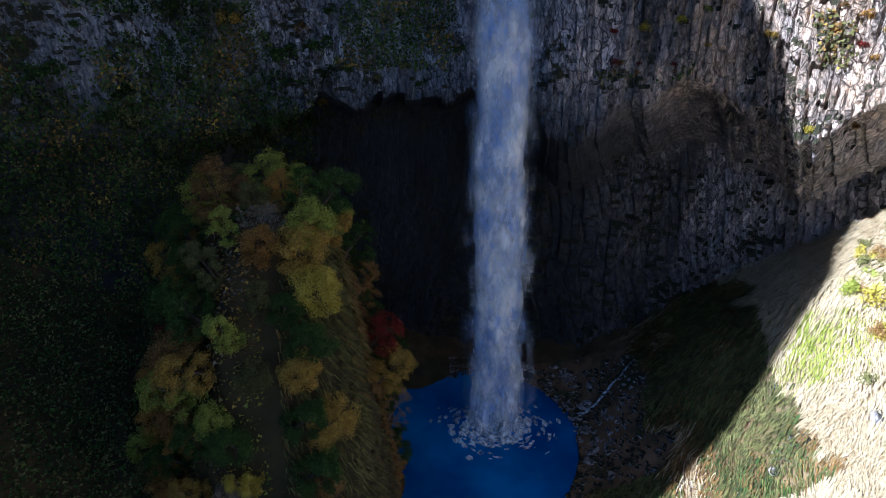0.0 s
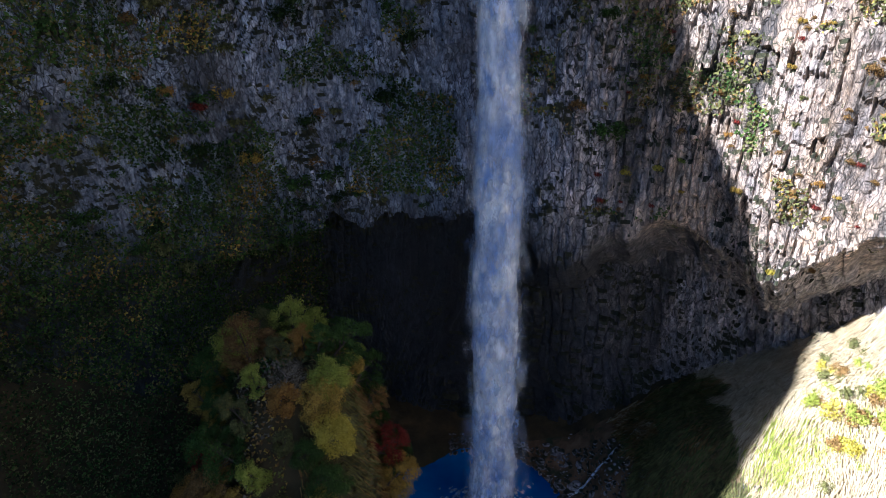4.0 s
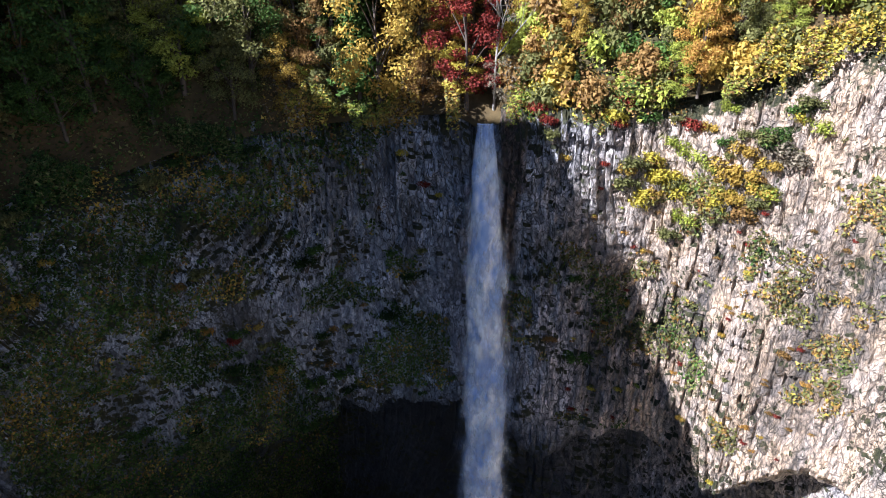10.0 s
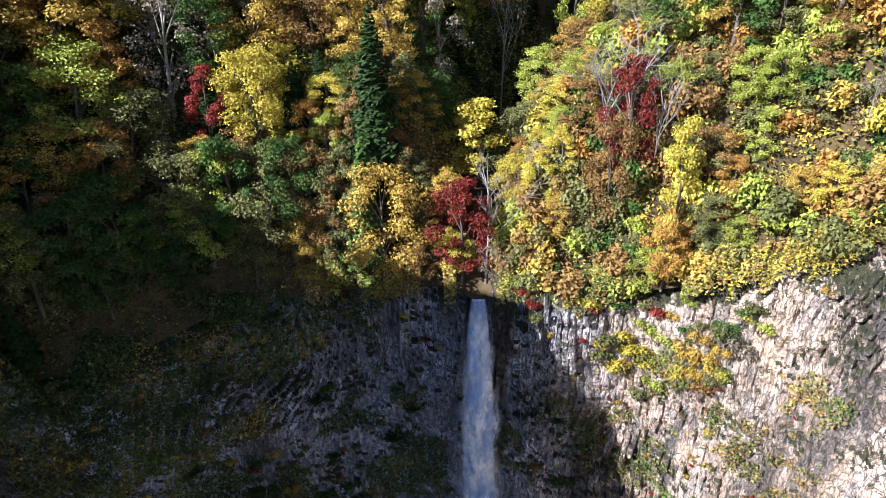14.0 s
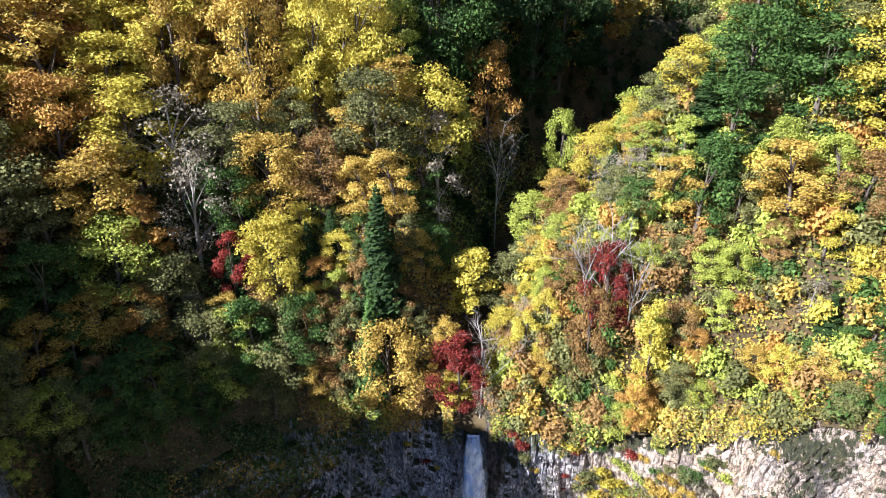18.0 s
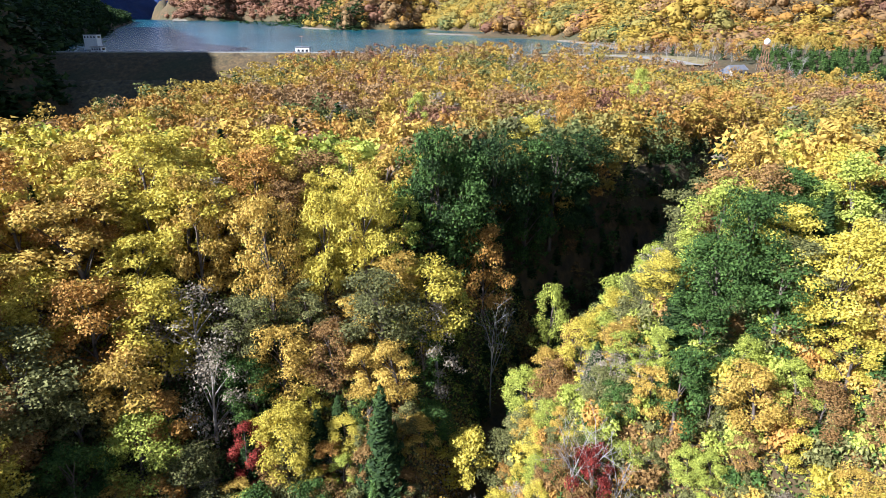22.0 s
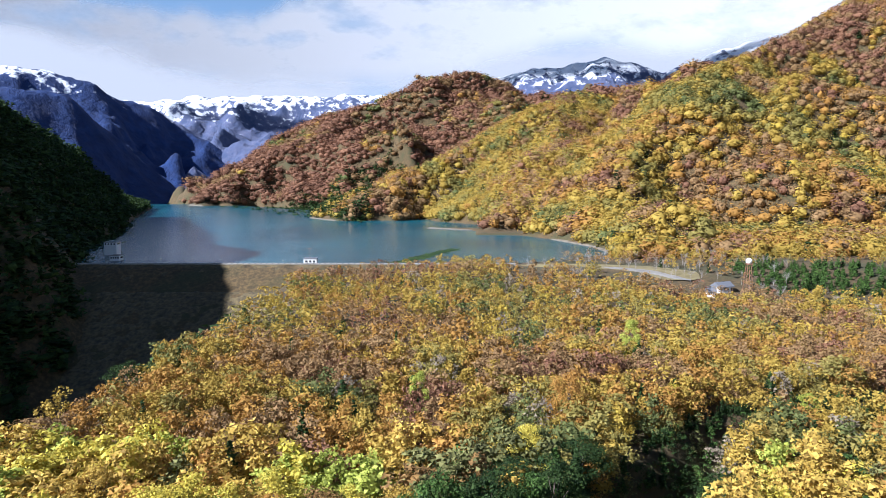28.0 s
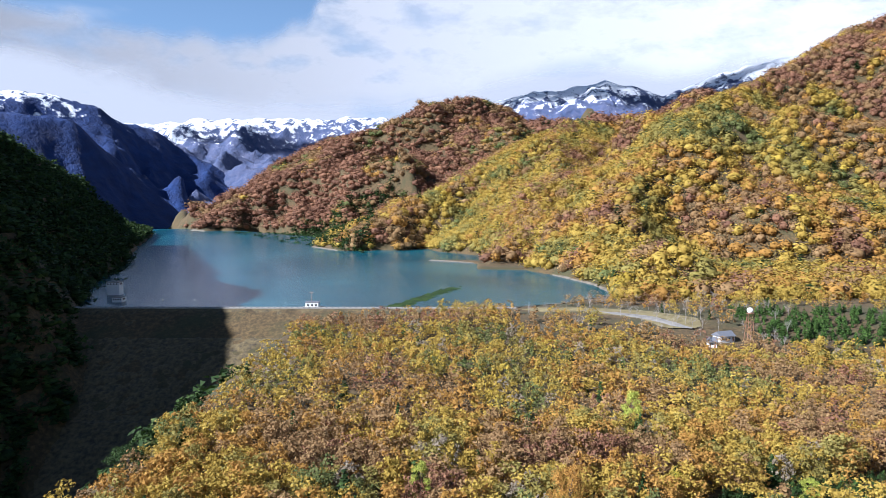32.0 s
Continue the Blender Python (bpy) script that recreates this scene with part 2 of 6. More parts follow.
def rock_material(name, tint=1.0, moss=0.5, warmth=0.5, cliff=False):
    """Grey basalt: prisms of their own tone between cracks, with brown weathering, wet streaks and moss; the cliff also
    has sun warmth and shade painted in.
    """
    m, t, n, p = nodes_of(name)
    fine = noise_node(t, 2.2, 7, 0.66, (1, 1, 0.45))
    mid = noise_node(t, 0.45, 4, 0.6, (1, 1, 0.4))
    wet = noise_node(t, 0.16, 4, 0.6, (1, 1, 0.16))
    green = noise_node(t, 0.22, 6, 0.7)
    tone = cells_node(t, (1.7, 1.7, 0.52), False)
    crack = cells_node(t, (1.7, 1.7, 0.52), True)
    small = cells_node(t, (4.0, 4.0, 1.6), True)
    # bluish greys: the skylight of shaded rock is put into the base colour
    r = ramp_node(t, [(0.28, (0.040 * tint, 0.050 * tint, 0.068 * tint)), (0.48, (0.15 * tint, 0.178 * tint, 0.232 * tint)), (0.72, (0.33 * tint, 0.375 * tint, 0.46 * tint))])
    wire(t, fine, "Fac", r, "Fac")
    own = n.new("ShaderNodeSeparateXYZ")
    wire(t, tone, "Color", own, "Vector")
    value = span(t, own.outputs["X"], 0, 1, 0.55, 1.35)
    both = n.new("ShaderNodeMath")
    both.operation = "MULTIPLY"
    t.links.new(span(t, crack.outputs["Distance"], 0.015, 0.085, 0.22, 1.0), both.inputs[0])
    t.links.new(span(t, small.outputs["Distance"], 0.01, 0.10, 0.55, 1.0), both.inputs[1])
    dull = n.new("ShaderNodeMath")
    dull.operation = "MULTIPLY"
    t.links.new(both.outputs[0], dull.inputs[0])
    t.links.new(value, dull.inputs[1])
    # some stretches are sound and smooth, others shattered
    sound = noise_node(t, 0.11, 4, 0.6, (1, 1, 0.7))
    shattered = mix_node(t, r.outputs["Color"], dull.outputs[0], span(t, sound.outputs["Fac"], 0.38, 0.56, 0.35, 1.0), "MULTIPLY")
    cracked = mix_node(t, shattered, span(t, sound.outputs["Color"], 0.30, 0.70, 0.55, 1.35), 1.0, "MULTIPLY")
    c = n.new("ShaderNodeTexCoord")
    xyz = n.new("ShaderNodeSeparateXYZ")
    wire(t, c, "Object", xyz, "Vector")
    # brown weathering; on the cliff it also paints the sun's warmth, towards the right
    warm = n.new("ShaderNodeMath")
    warm.operation = "MULTIPLY"
    t.links.new(span(t, mid.outputs["Fac"], 0.30, 0.60, 0.6, warmth), warm.inputs[0])
    t.links.new(span(t, xyz.outputs["X"], 8, 22, 0.15, 1.0) if cliff else span(t, mid.outputs["Fac"], 0, 1, 0.8, 1), warm.inputs[1])
    if cliff:
        # warm tint weakened below the lip, where the rock lies in shade
        dry = n.new("ShaderNodeMath")
        dry.operation = "MULTIPLY"
        t.links.new(warm.outputs[0], dry.inputs[0])
        t.links.new(span(t, xyz.outputs["Z"], 34, 39, 0.6, 1.0), dry.inputs[1])
        warm = dry
    brown = mix_node(t, cracked, mix_node(t, cracked, (2.05, 1.27, 0.70), 1.0, "MULTIPLY"), warm.outputs[0])
    dark = mix_node(t, brown, (0.035, 0.034, 0.036), span(t, wet.outputs["Fac"], 0.52, 0.66, 0, 0.8))
    if cliff:
        # the undercut's shade put into the colour: near-black below, towards the fall
        undercut_shade = n.new("ShaderNodeMath")
        undercut_shade.operation = "MULTIPLY"
        t.links.new(span(t, xyz.outputs["Z"], 40, 33), undercut_shade.inputs[0])
        t.links.new(span(t, xyz.outputs["X"], 34, 16, 0.1, 0.92), undercut_shade.inputs[1])
        dark = mix_node(t, dark, (0.018, 0.019, 0.022), undercut_shade.outputs[0])
        # the wet brown streak beside the falling water
        sway = n.new("ShaderNodeMath")
        sway.operation = "MULTIPLY_ADD"
        sway.inputs[1].default_value = 2.2
        wire(t, mid, "Fac", sway, 0)
        wire(t, xyz, "X", sway, 2)
        stain = n.new("ShaderNodeMath")
        stain.operation = "MULTIPLY"
        t.links.new(span(t, sway.outputs[0], 6.6, 7.2), stain.inputs[0])
        t.links.new(span(t, sway.outputs[0], 8.9, 9.7, 1.0, 0.0), stain.inputs[1])
        dark = mix_node(t, dark, mix_node(t, dark, (0.40, 0.26, 0.17), 1.0, "MULTIPLY"), stain.outputs[0])
    geo = n.new("ShaderNodeNewGeometry")
    nz = n.new("ShaderNodeSeparateXYZ")
    wire(t, geo, "Normal", nz, "Vector")
    mm = n.new("ShaderNodeMath")
    mm.operation = "MULTIPLY_ADD"
    mm.inputs[1].default_value = 0.25
    wire(t, nz, "Z", mm, 0)
    wire(t, green, "Fac", mm, 2)
    if cliff:
        # the shaded side is far mossier
        lush = n.new("ShaderNodeMath")
        lush.operation = "ADD"
        wire(t, green, "Fac", lush, 0)
        t.links.new(span(t, xyz.outputs["X"], -10, -26, 0.0, 0.07), lush.inputs[1])
        t.links.new(lush.outputs[0], mm.inputs[2])
    mr = ramp_node(t, [(0.25, (0.008, 0.010, 0.004)), (0.5, (0.030, 0.032, 0.010)), (0.75, (0.075, 0.056, 0.020))])
    wire(t, fine, "Fac", mr, "Fac")
    full = mix_node(t, dark, mr.outputs["Color"], span(t, mm.outputs[0], 0.66 - moss * 0.22, 0.72 - moss * 0.22))
    t.links.new(full, p.inputs["Base Color"])
    p.inputs["Roughness"].default_value = 0.78
    height = n.new("ShaderNodeMath")
    height.operation = "ADD"
    wire(t, fine, "Fac", height, 0)
    t.links.new(both.outputs[0], height.inputs[1])
    bump(t, p, height.outputs[0], 0.9, 0.22)
    return m


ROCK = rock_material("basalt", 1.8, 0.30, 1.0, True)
BOULDER = rock_material("boulder_stone", 1.9, 0.10, 0.4)


def ground_material():
    m, t, n, p = nodes_of("forest_floor")
    a = noise_node(t, 0.35, 6, 0.65)
    b = noise_node(t, 0.03, 4)
    r = ramp_node(t, [(0.25, (0.026, 0.019, 0.008)), (0.5, (0.070, 0.046, 0.017)), (0.75, (0.15, 0.094, 0.034))])
    wire(t, a, "Fac", r, "Fac")
    c = mix_node(t, r.outputs["Color"], (0.035, 0.042, 0.014), span(t, b.outputs["Fac"], 0.45, 0.65, 0, 0.7))
    t.links.new(c, p.inputs["Base Color"])
    p.inputs["Roughness"].default_value = 0.95
    bump(t, p, a.outputs["Fac"], 0.7, 0.6)
    return m


GROUND = ground_material()


def plain(name, a, b, scale=1.0, rough=0.8, metal=0.0, relief=0.0):
    m, t, n, p = nodes_of(name)
    no = noise_node(t, scale, 5, 0.6)
    r = ramp_node(t, [(0.3, a), (0.7, b)])
    wire(t, no, "Fac", r, "Fac")
    wire(t, r, "Color", p, "Base Color")
    p.inputs["Roughness"].default_value, p.inputs["Metallic"].default_value = rough, metal
    if relief:
        bump(t, p, no.outputs["Fac"], 0.6, relief)
    return m


def water_material(name, deep, shallow, rough, scale, strength, dist, patch=0.05):
    m, t, n, p = nodes_of(name)
    no = noise_node(t, scale, 4, 0.6)
    b = noise_node(t, patch, 3)
    r = ramp_node(t, [(0.35, deep), (0.7, shallow)])
    wire(t, b, "Fac", r, "Fac")
    wire(t, r, "Color", p, "Base Color")
    p.inputs["Roughness"].default_value = rough
    p.inputs["IOR"].default_value = 1.33
    bump(t, p, no.outputs["Fac"], strength, dist)
    return m


LAKE = water_material("lake_water", (0.004, 0.052, 0.075), (0.012, 0.095, 0.125), 0.20, 0.5, 0.35, 0.4, 0.006)
POOL = water_material("plunge_pool_water", (0.006, 0.085, 0.30), (0.02, 0.20, 0.55), 0.10, 0.9, 0.5, 0.25, 0.12)


def fall_material(name, lo, hi, cover, high=0.34, size=1.0, edged=False):
    """Falling water: soft white clumps that draw out downwards, with gaps between them, thinning out to its sides."""
    m, t, n, p = nodes_of(name)
    no = noise_node(t, 1.0 / size, 6, 0.62, (1.0, 1.0, high))
    br = noise_node(t, 0.55 / size, 6, 0.6, (1, 1, high * 1.2))
    r = ramp_node(t, [(0.40, lo), (0.59, hi)])
    wire(t, br, "Fac", r, "Fac")
    wire(t, r, "Color", p, "Base Color")
    p.inputs["Roughness"].default_value = 0.7
    alpha = span(t, no.outputs["Fac"], 0.40 - cover, 0.66 - cover, 0.0, 1.0)
    if edged:
        at = n.new("ShaderNodeAttribute")
        at.attribute_name = "body"
        thin = n.new("ShaderNodeMath")
        thin.operation = "MULTIPLY"
        t.links.new(alpha, thin.inputs[0])
        wire(t, at, "Fac", thin, 1)
        alpha = thin.outputs[0]
    t.links.new(alpha, p.inputs["Alpha"])
    return m


FALL = fall_material("falling_water", (0.30, 0.42, 0.70), (1.0, 1.0, 1.0), 0.26, 0.42, edged=True)
VEIL = fall_material("water_veil", (0.30, 0.42, 0.70), (1.0, 1.0, 1.0), -0.04, 0.40, edged=True)
SPRAY = fall_material("water_spray", (0.36, 0.48, 0.76), (0.86, 0.92, 0.99), -0.06, 0.36, 1.3, True)
STRAND = fall_material("water_trickle", (0.62, 0.70, 0.82), (0.92, 0.94, 0.97), 0.06, size=0.6)
FOAM = fall_material("foam", (0.55, 0.68, 0.80), (0.90, 0.93, 0.96), 0.04, size=0.6)


# ---- arithmetic of the land ----
def hash2(ix, iy, seed):
    h = (ix.astype(np.int64) * 374761393 + iy.astype(np.int64) * 668265263 + seed * 974711) & 0xFFFFFFFF
    h = ((h ^ (h >> 13)) * 1274126177) & 0xFFFFFFFF
    h = ((h ^ (h >> 16)) * 2246822519) & 0xFFFFFFFF
    return ((h ^ (h >> 15)) & 0xFFFFFF) / float(0xFFFFFF)


def vnoise(x, y, seed=0):
    x, y = np.broadcast_arrays(np.asarray(x, float), np.asarray(y, float))
    ix, iy = np.floor(x), np.floor(y)
    fx, fy = x - ix, y - iy
    fx, fy = fx * fx * (3 - 2 * fx), fy * fy * (3 - 2 * fy)
    a, b = hash2(ix, iy, seed), hash2(ix + 1, iy, seed)
    c, d = hash2(ix, iy + 1, seed), hash2(ix + 1, iy + 1, seed)
    return (a + (b - a) * fx) * (1 - fy) + (c + (d - c) * fx) * fy


def fbm(x, y, size, seed=0, octaves=4):
    """Noise between about -1 and 1; size: metres of its coarsest features."""
    s, amp, tot = 0.0, 1.0, 0.0
    x, y = np.asarray(x, float) / size, np.asarray(y, float) / size
    for k in range(octaves):
        s = s + amp * (2 * vnoise(x * 2 ** k + 17.3 * k, y * 2 ** k - 9.1 * k, seed + k) - 1)
        tot += amp
        amp *= 0.5
    return s / tot * 1.6


def spurs(x, y, size, seed, octaves=5):
    """Sharp-crested relief between 0 and 1: spurs with gullies between them."""
    out, amp, tot = 0.0, 1.0, 0.0
    for k in range(octaves):
        out = out + amp * (1 - np.abs(fbm(x + 31 * k, y - 17 * k, size / 2 ** k, seed + 7 * k, 2))).clip(0, 1) ** 1.5
        tot += amp
        amp *= 0.52
    return out / tot


def smooth(a, b, v):
    u = np.clip((v - a) / (b - a), 0, 1)
    return u * u * (3 - 2 * u)


def along(x, y, line):
    """Distance to a polyline (rows x, y, value), and the value at its nearest point."""
    best = np.full(np.shape(x), 1e9)
    val = np.zeros(np.shape(x))
    for (ax, ay, av), (bx, by, bv) in zip(line, line[1:]):
        dx, dy = bx - ax, by - ay
        u = np.clip(((x - ax) * dx + (y - ay) * dy) / (dx * dx + dy * dy), 0, 1)
        d = np.hypot(x - ax - u * dx, y - ay - u * dy)
        near = d < best
        best = np.where(near, d, best)
        val = np.where(near, av + u * (bv - av), val)
    return best, val


CX, CY = 0.0, 10.0                    # the middle of the round basin that the cliff encloses
LAKE_Z, POOL_Z = 117.0, 0.0


def cliff_radius(deg):
    return np.interp(deg, [-180, -140, -112, -103, -97.3, -58, -45, -27, -12, 0, 15, 26, 36, 43, 60, 90, 120, 150, 180],
                     [95, 82, 74, 70, 57, 57, 57, 57, 54.2, 51.5, 49.4, 50.6, 52.6, 54.5, 56, 60, 66, 80, 95])


def rim_height(deg):
    # the unseen left, -97 to -50 degrees, is raised to cast the shade
    return np.interp(deg, [-180, -142, -127, -118, -106, -98.8, -97.3, -90, -80, -66, -60, -55, -50, -45, -40, -28, -15, 1.5, 5, 8.5, 20, 32, 42, 60, 90, 120, 145, 180],
                     [6, 8, 98, 66, 56, 58, 100, 112, 131, 119, 113, 100, 82, 68, 69, 72, 74, 75.8, 74.2, 75.8, 77, 80, 85, 92, 98, 80, 10, 6])


LAKE_EDGE = [(-240, 476), (0, 476), (51, 485), (100, 506), (160, 560), (158, 630), (131, 720), (103, 774), (46, 772), (48, 860), (-36, 914), (-157, 1054),
             (-294, 1250), (-535, 1660), (-757, 1880), (-802, 1828), (-754, 1660), (-501, 1016), (-322, 651)]


def lake_distance(x, y):
    """Metres outside the lake's shore; negative on the lake."""
    ring = [(a, b, 0) for a, b in LAKE_EDGE + LAKE_EDGE[:1]]
    d, _ = along(x, y, ring)
    inside = np.zeros(np.shape(x), bool)
    for (ax, ay, _), (bx, by, _) in zip(ring, ring[1:]):
        cross = ((ay > y) != (by > y)) & (x < (bx - ax) * (y - ay) / ((by - ay) if by != ay else 1e-9) + ax)
        inside ^= cross
    return np.where(inside, -d, d)


# crest lines of the hills: x, y, height
RIDGE_RIGHT = [(136, 690, 121), (199, 800, 200), (303, 950, 286), (471, 1130, 369), (740, 1350, 490), (1010, 1500, 627), (1385, 1550, 760)]
RIDGE_MIDDLE = [(-181, 1150, 142), (77, 1300, 263), (293, 1450, 382), (496, 1600, 402), (790, 1900, 535)]
RIDGE_NOSE = [(52, 800, 118), (151, 950, 165), (289, 1430, 373)]
RIDGE_BROWN = [(-731, 1860, 135), (-638, 2000, 262), (-284, 2200, 456), (115, 2300, 585), (349, 2500, 532), (765, 2700, 500)]
# its unseen near end is added and raised to shade valley and dam
RIDGE_LEFT = [(-760, 1700, 118), (-690, 1400, 195), (-640, 1100, 240), (-590, 850, 285), (-520, 650, 300), (-470, 520, 320), (-440, 425, 355), (-500, 250, 400), (-540, 0, 345), (-540, -300, 335)]
CREEK = [(4.6, 58, 74.5), (5, 70, 80), (9, 84, 86), (20, 98, 90), (33, 112, 95), (48, 130, 100), (80, 162, 106), (150, 190, 110)]


def ridge(x, y, line, slope, rough, seed):
    d, top = along(x, y, line)
    gully = rough * fbm(x, y, 190, seed, 3) + 1.5 * rough * (spurs(x + 0.35 * y, 0.45 * y, 210, seed + 3, 2) - 0.6)
    return top - slope * d + gully * np.clip(d / 60, 0.12, 1)


def land(x, y, hollow=False):
    """Height of the ground; hollow: with the basin floor running on below the overhang of the cliff."""
    x, y = np.asarray(x, float), np.asarray(y, float)
    deg = np.degrees(np.arctan2(x - CX, y - CY))
    rho = np.hypot(x - CX, y - CY)
    s = rho - cliff_radius(deg)
    rim = rim_height(deg)
    back = 2.6 + 13.5 * smooth(-38, -16, deg) * smooth(78, 64, deg) if hollow else 0.0
    # the basin floor
    pool = np.hypot((x - 5) / 10.5, (y - 54) / 12.5) * (1 + 0.11 * fbm(x, y, 7, 6, 3))
    floor = np.where(pool < 1, -2.5 + 2.5 * pool ** 2, 0.0) + np.clip(pool - 1, 0, 9) * 1.6
    bank = 0.85 * np.clip(x - 17 - 0.05 * (y - 50), 0, 60) * smooth(36, 56, y) + 0.32 * np.clip(x - 20, 0, 60) * (1 - smooth(36, 56, y))
    left = 0.75 * np.clip(-x - 16, 0, 60)
    floor = floor + bank + left + 0.5 * fbm(x, y, 6, 5) * np.clip(pool - 0.8, 0, 1)
    lump = np.hypot((x + 14.2) / 8.4, (y - 44.8) / 9.0) * (1 + 0.10 * fbm(x, y, 6, 9))
    spur = 31.5 * np.clip(1.12 - lump ** 2 * 0.8, 0, 1) ** 0.75
    floor = np.where(spur > 1, np.maximum(floor, spur + 2.0 * fbm(x, y, 5, 8)), floor)
    out = smooth(14, 3, np.abs(x - 4 - 0.05 * (40 - y))) * smooth(48, 40, y)
    floor = floor * (1 - out) + out * (-0.8 - 0.02 * (45 - y))
    # the shelf above the cliff, and the plateau
    up = rim + 2.25 * np.clip(s - 0.5, 0, 6.5) + 1.12 * np.clip(s - 7, 0, 60) + np.where(deg > 20, 0.45, 0.0) * np.clip(s, 0, 14)
    table = 114.5 - 0.008 * (y - 120) + 2.0 * fbm(x, y, 60, 3) + 3 * smooth(60, 30, np.abs(x - 62)) * smooth(130, 80, y) - 0.05 * np.clip(x - 80, 0, 300)
    # an unseen notch on the left, shaped to let the sun in low
    notch = smooth(-97.3, -99.3, deg) * smooth(-125, -118, deg)
    up = up * (1 - notch) + notch * (rim + 0.15 * np.clip(s, 0, 60))
    # unseen ground on the left, raised to block the sun above the notch
    table = table + 16 * smooth(-99.5, -94, deg) * smooth(-62, -72, deg) * smooth(70, 35, s) - 4 * smooth(-72, -64, deg) * smooth(-40, -46, deg) * smooth(70, 35, s)
    top = np.minimum(up, table) - 1.5 * np.exp(-((up - table) / 6) ** 2)
    dc, zc = along(x, y, CREEK)
    top = np.minimum(top, np.where(y > 50, zc + np.where(x > np.interp(y, [p[1] for p in CREEK], [p[0] for p in CREEK]), 1.75 - 0.65 * smooth(64, 78, y), 1.75) * np.clip(dc - 1.2, 0, 400), 999))
    # the deep valley below the dam
    vx = -99 - 4 * fbm(y, 0 * y, 60, 11) - 0.25 * np.clip(150 - y, 0, 400)
    vale = 118 - 1.25 * np.clip(vx - x, 0, 400) + 0.0 * y
    top = np.minimum(top, np.maximum(vale, 30))
    # the gorge through which the stream leaves, behind: unseen, opened to let skylight in
    gorge = 3 + 0.55 * np.clip(np.abs(x - 4 - 0.25 * np.clip(-40 - y, 0, 900)) - 45, 0, 900)
    top = np.where(y < -30, np.minimum(top, gorge + 110 * smooth(-75, -30, y)), top)
    over = smooth(-0.5, 0.1, s - back)
    h = np.where(s > back - 0.5, top * over + floor * (1 - over), floor)
    # bank of the lake, and the hills
    dl = lake_distance(x, y)
    lift = smooth(360, 455, y) * smooth(-70, -40, x) * (y < 900)
    h = h * (1 - lift) + lift * (118.4 + 0.012 * dl)
    dam = np.minimum(120.0, 120.0 - 0.52 * (466 - y))
    h = np.where((x > -300) & (x < 20) & (y > 260), np.maximum(h, np.where(y < 474, dam, -50)), h)
    hills = ridge(x, y, RIDGE_RIGHT, 0.50, 58, 21)
    hills = np.maximum(hills, ridge(x, y, RIDGE_MIDDLE, 0.50, 52, 31))
    hills = np.maximum(hills, ridge(x, y, RIDGE_NOSE, 0.50, 20, 36))
    hills = np.maximum(hills, ridge(x, y, RIDGE_BROWN, 0.48, 80, 41))
    far = y > 480
    h = np.where(far, np.maximum(np.maximum(h, hills), 100), np.where((y > 400) & (x > 100), np.maximum(h, hills), h))
    h = np.maximum(h, ridge(x, y, RIDGE_LEFT, 1.1 + 0.18 * smooth(800, 560, y), 16, 51))
    h = np.where(y > 476, np.where(dl > 0, np.minimum(h, LAKE_Z + 0.6 + np.where((x < -0.26 * y) & (y < 1150), 1.5, 0.55) * dl), LAKE_Z - 6), h)
    return h


# ---- building blocks ----
def mesh_from(name, verts, faces, mats, index=None, flat=True):
    """A mesh from arrays: verts (n, 3); faces (m, k), all of k corners."""
    verts, faces = np.asarray(verts, np.float32), np.asarray(faces, np.int32)
    me = bpy.data.meshes.new(name)
    k = faces.shape[1]
    me.vertices.add(len(verts))
    me.vertices.foreach_set("co", verts.ravel())
    me.loops.add(faces.size)
    me.loops.foreach_set("vertex_index", faces.ravel())
    me.polygons.add(len(faces))
    me.polygons.foreach_set("loop_start", np.arange(0, faces.size, k, dtype=np.int32))
    for m in mats:
        me.materials.append(m)
    if index is not None:
        me.polygons.foreach_set("material_index", np.asarray(index, np.int32))
    me.polygons.foreach_set("use_smooth", np.full(len(faces), not flat))
    me.update(calc_edges=True)
    return me


def part(name, data, parent, label="", at=None):
    """One mesh object under a thing or a part; data: a mesh, or a (bmesh, material) pair."""
    if isinstance(data, tuple):
        me = bpy.data.meshes.new(name)
        data[0].to_mesh(me)
        data[0].free()
        me.materials.append(data[1])
        data = me
    ob = new(name, data)
    ob.parent = parent
    if at is not None:
        ob.matrix_basis = at
    return tagged(ob, label) if label else ob


def grid_faces(rows, cols, wrap=False):
    i, j = np.meshgrid(np.arange(rows - 1), np.arange(cols if wrap else cols - 1), indexing="ij")
    a = i * cols + j
    b = i * cols + (j + 1) % cols
    return np.stack([a, b, b + cols, a + cols], -1).reshape(-1, 4)


def tube(points, radii, sides=6):
    """A tapered tube along points, closed at its tip."""
    points = np.asarray(points, float)
    d = np.gradient(points, axis=0)
    d /= np.linalg.norm(d, axis=1)[:, None] + 1e-9
    ref = np.where(np.abs(d[:, 2:3]) > 0.9, [[1.0, 0, 0]], [[0, 0, 1.0]])
    u = np.cross(d, ref)
    u /= np.linalg.norm(u, axis=1)[:, None] + 1e-9
    v = np.cross(d, u)
    a = np.linspace(0, 2 * np.pi, sides, endpoint=False)
    ring = points[:, None] + np.asarray(radii)[:, None, None] * (np.cos(a)[None, :, None] * u[:, None] + np.sin(a)[None, :, None] * v[:, None])
    return ring.reshape(-1, 3), grid_faces(len(points), sides, True)


def joined(pieces):
    """Several (verts, faces) as one."""
    vs, fs, n = [], [], 0
    for v, f in pieces:
        vs.append(v)
        fs.append(np.asarray(f) + n)
        n += len(v)
    return np.concatenate(vs), np.concatenate(fs)


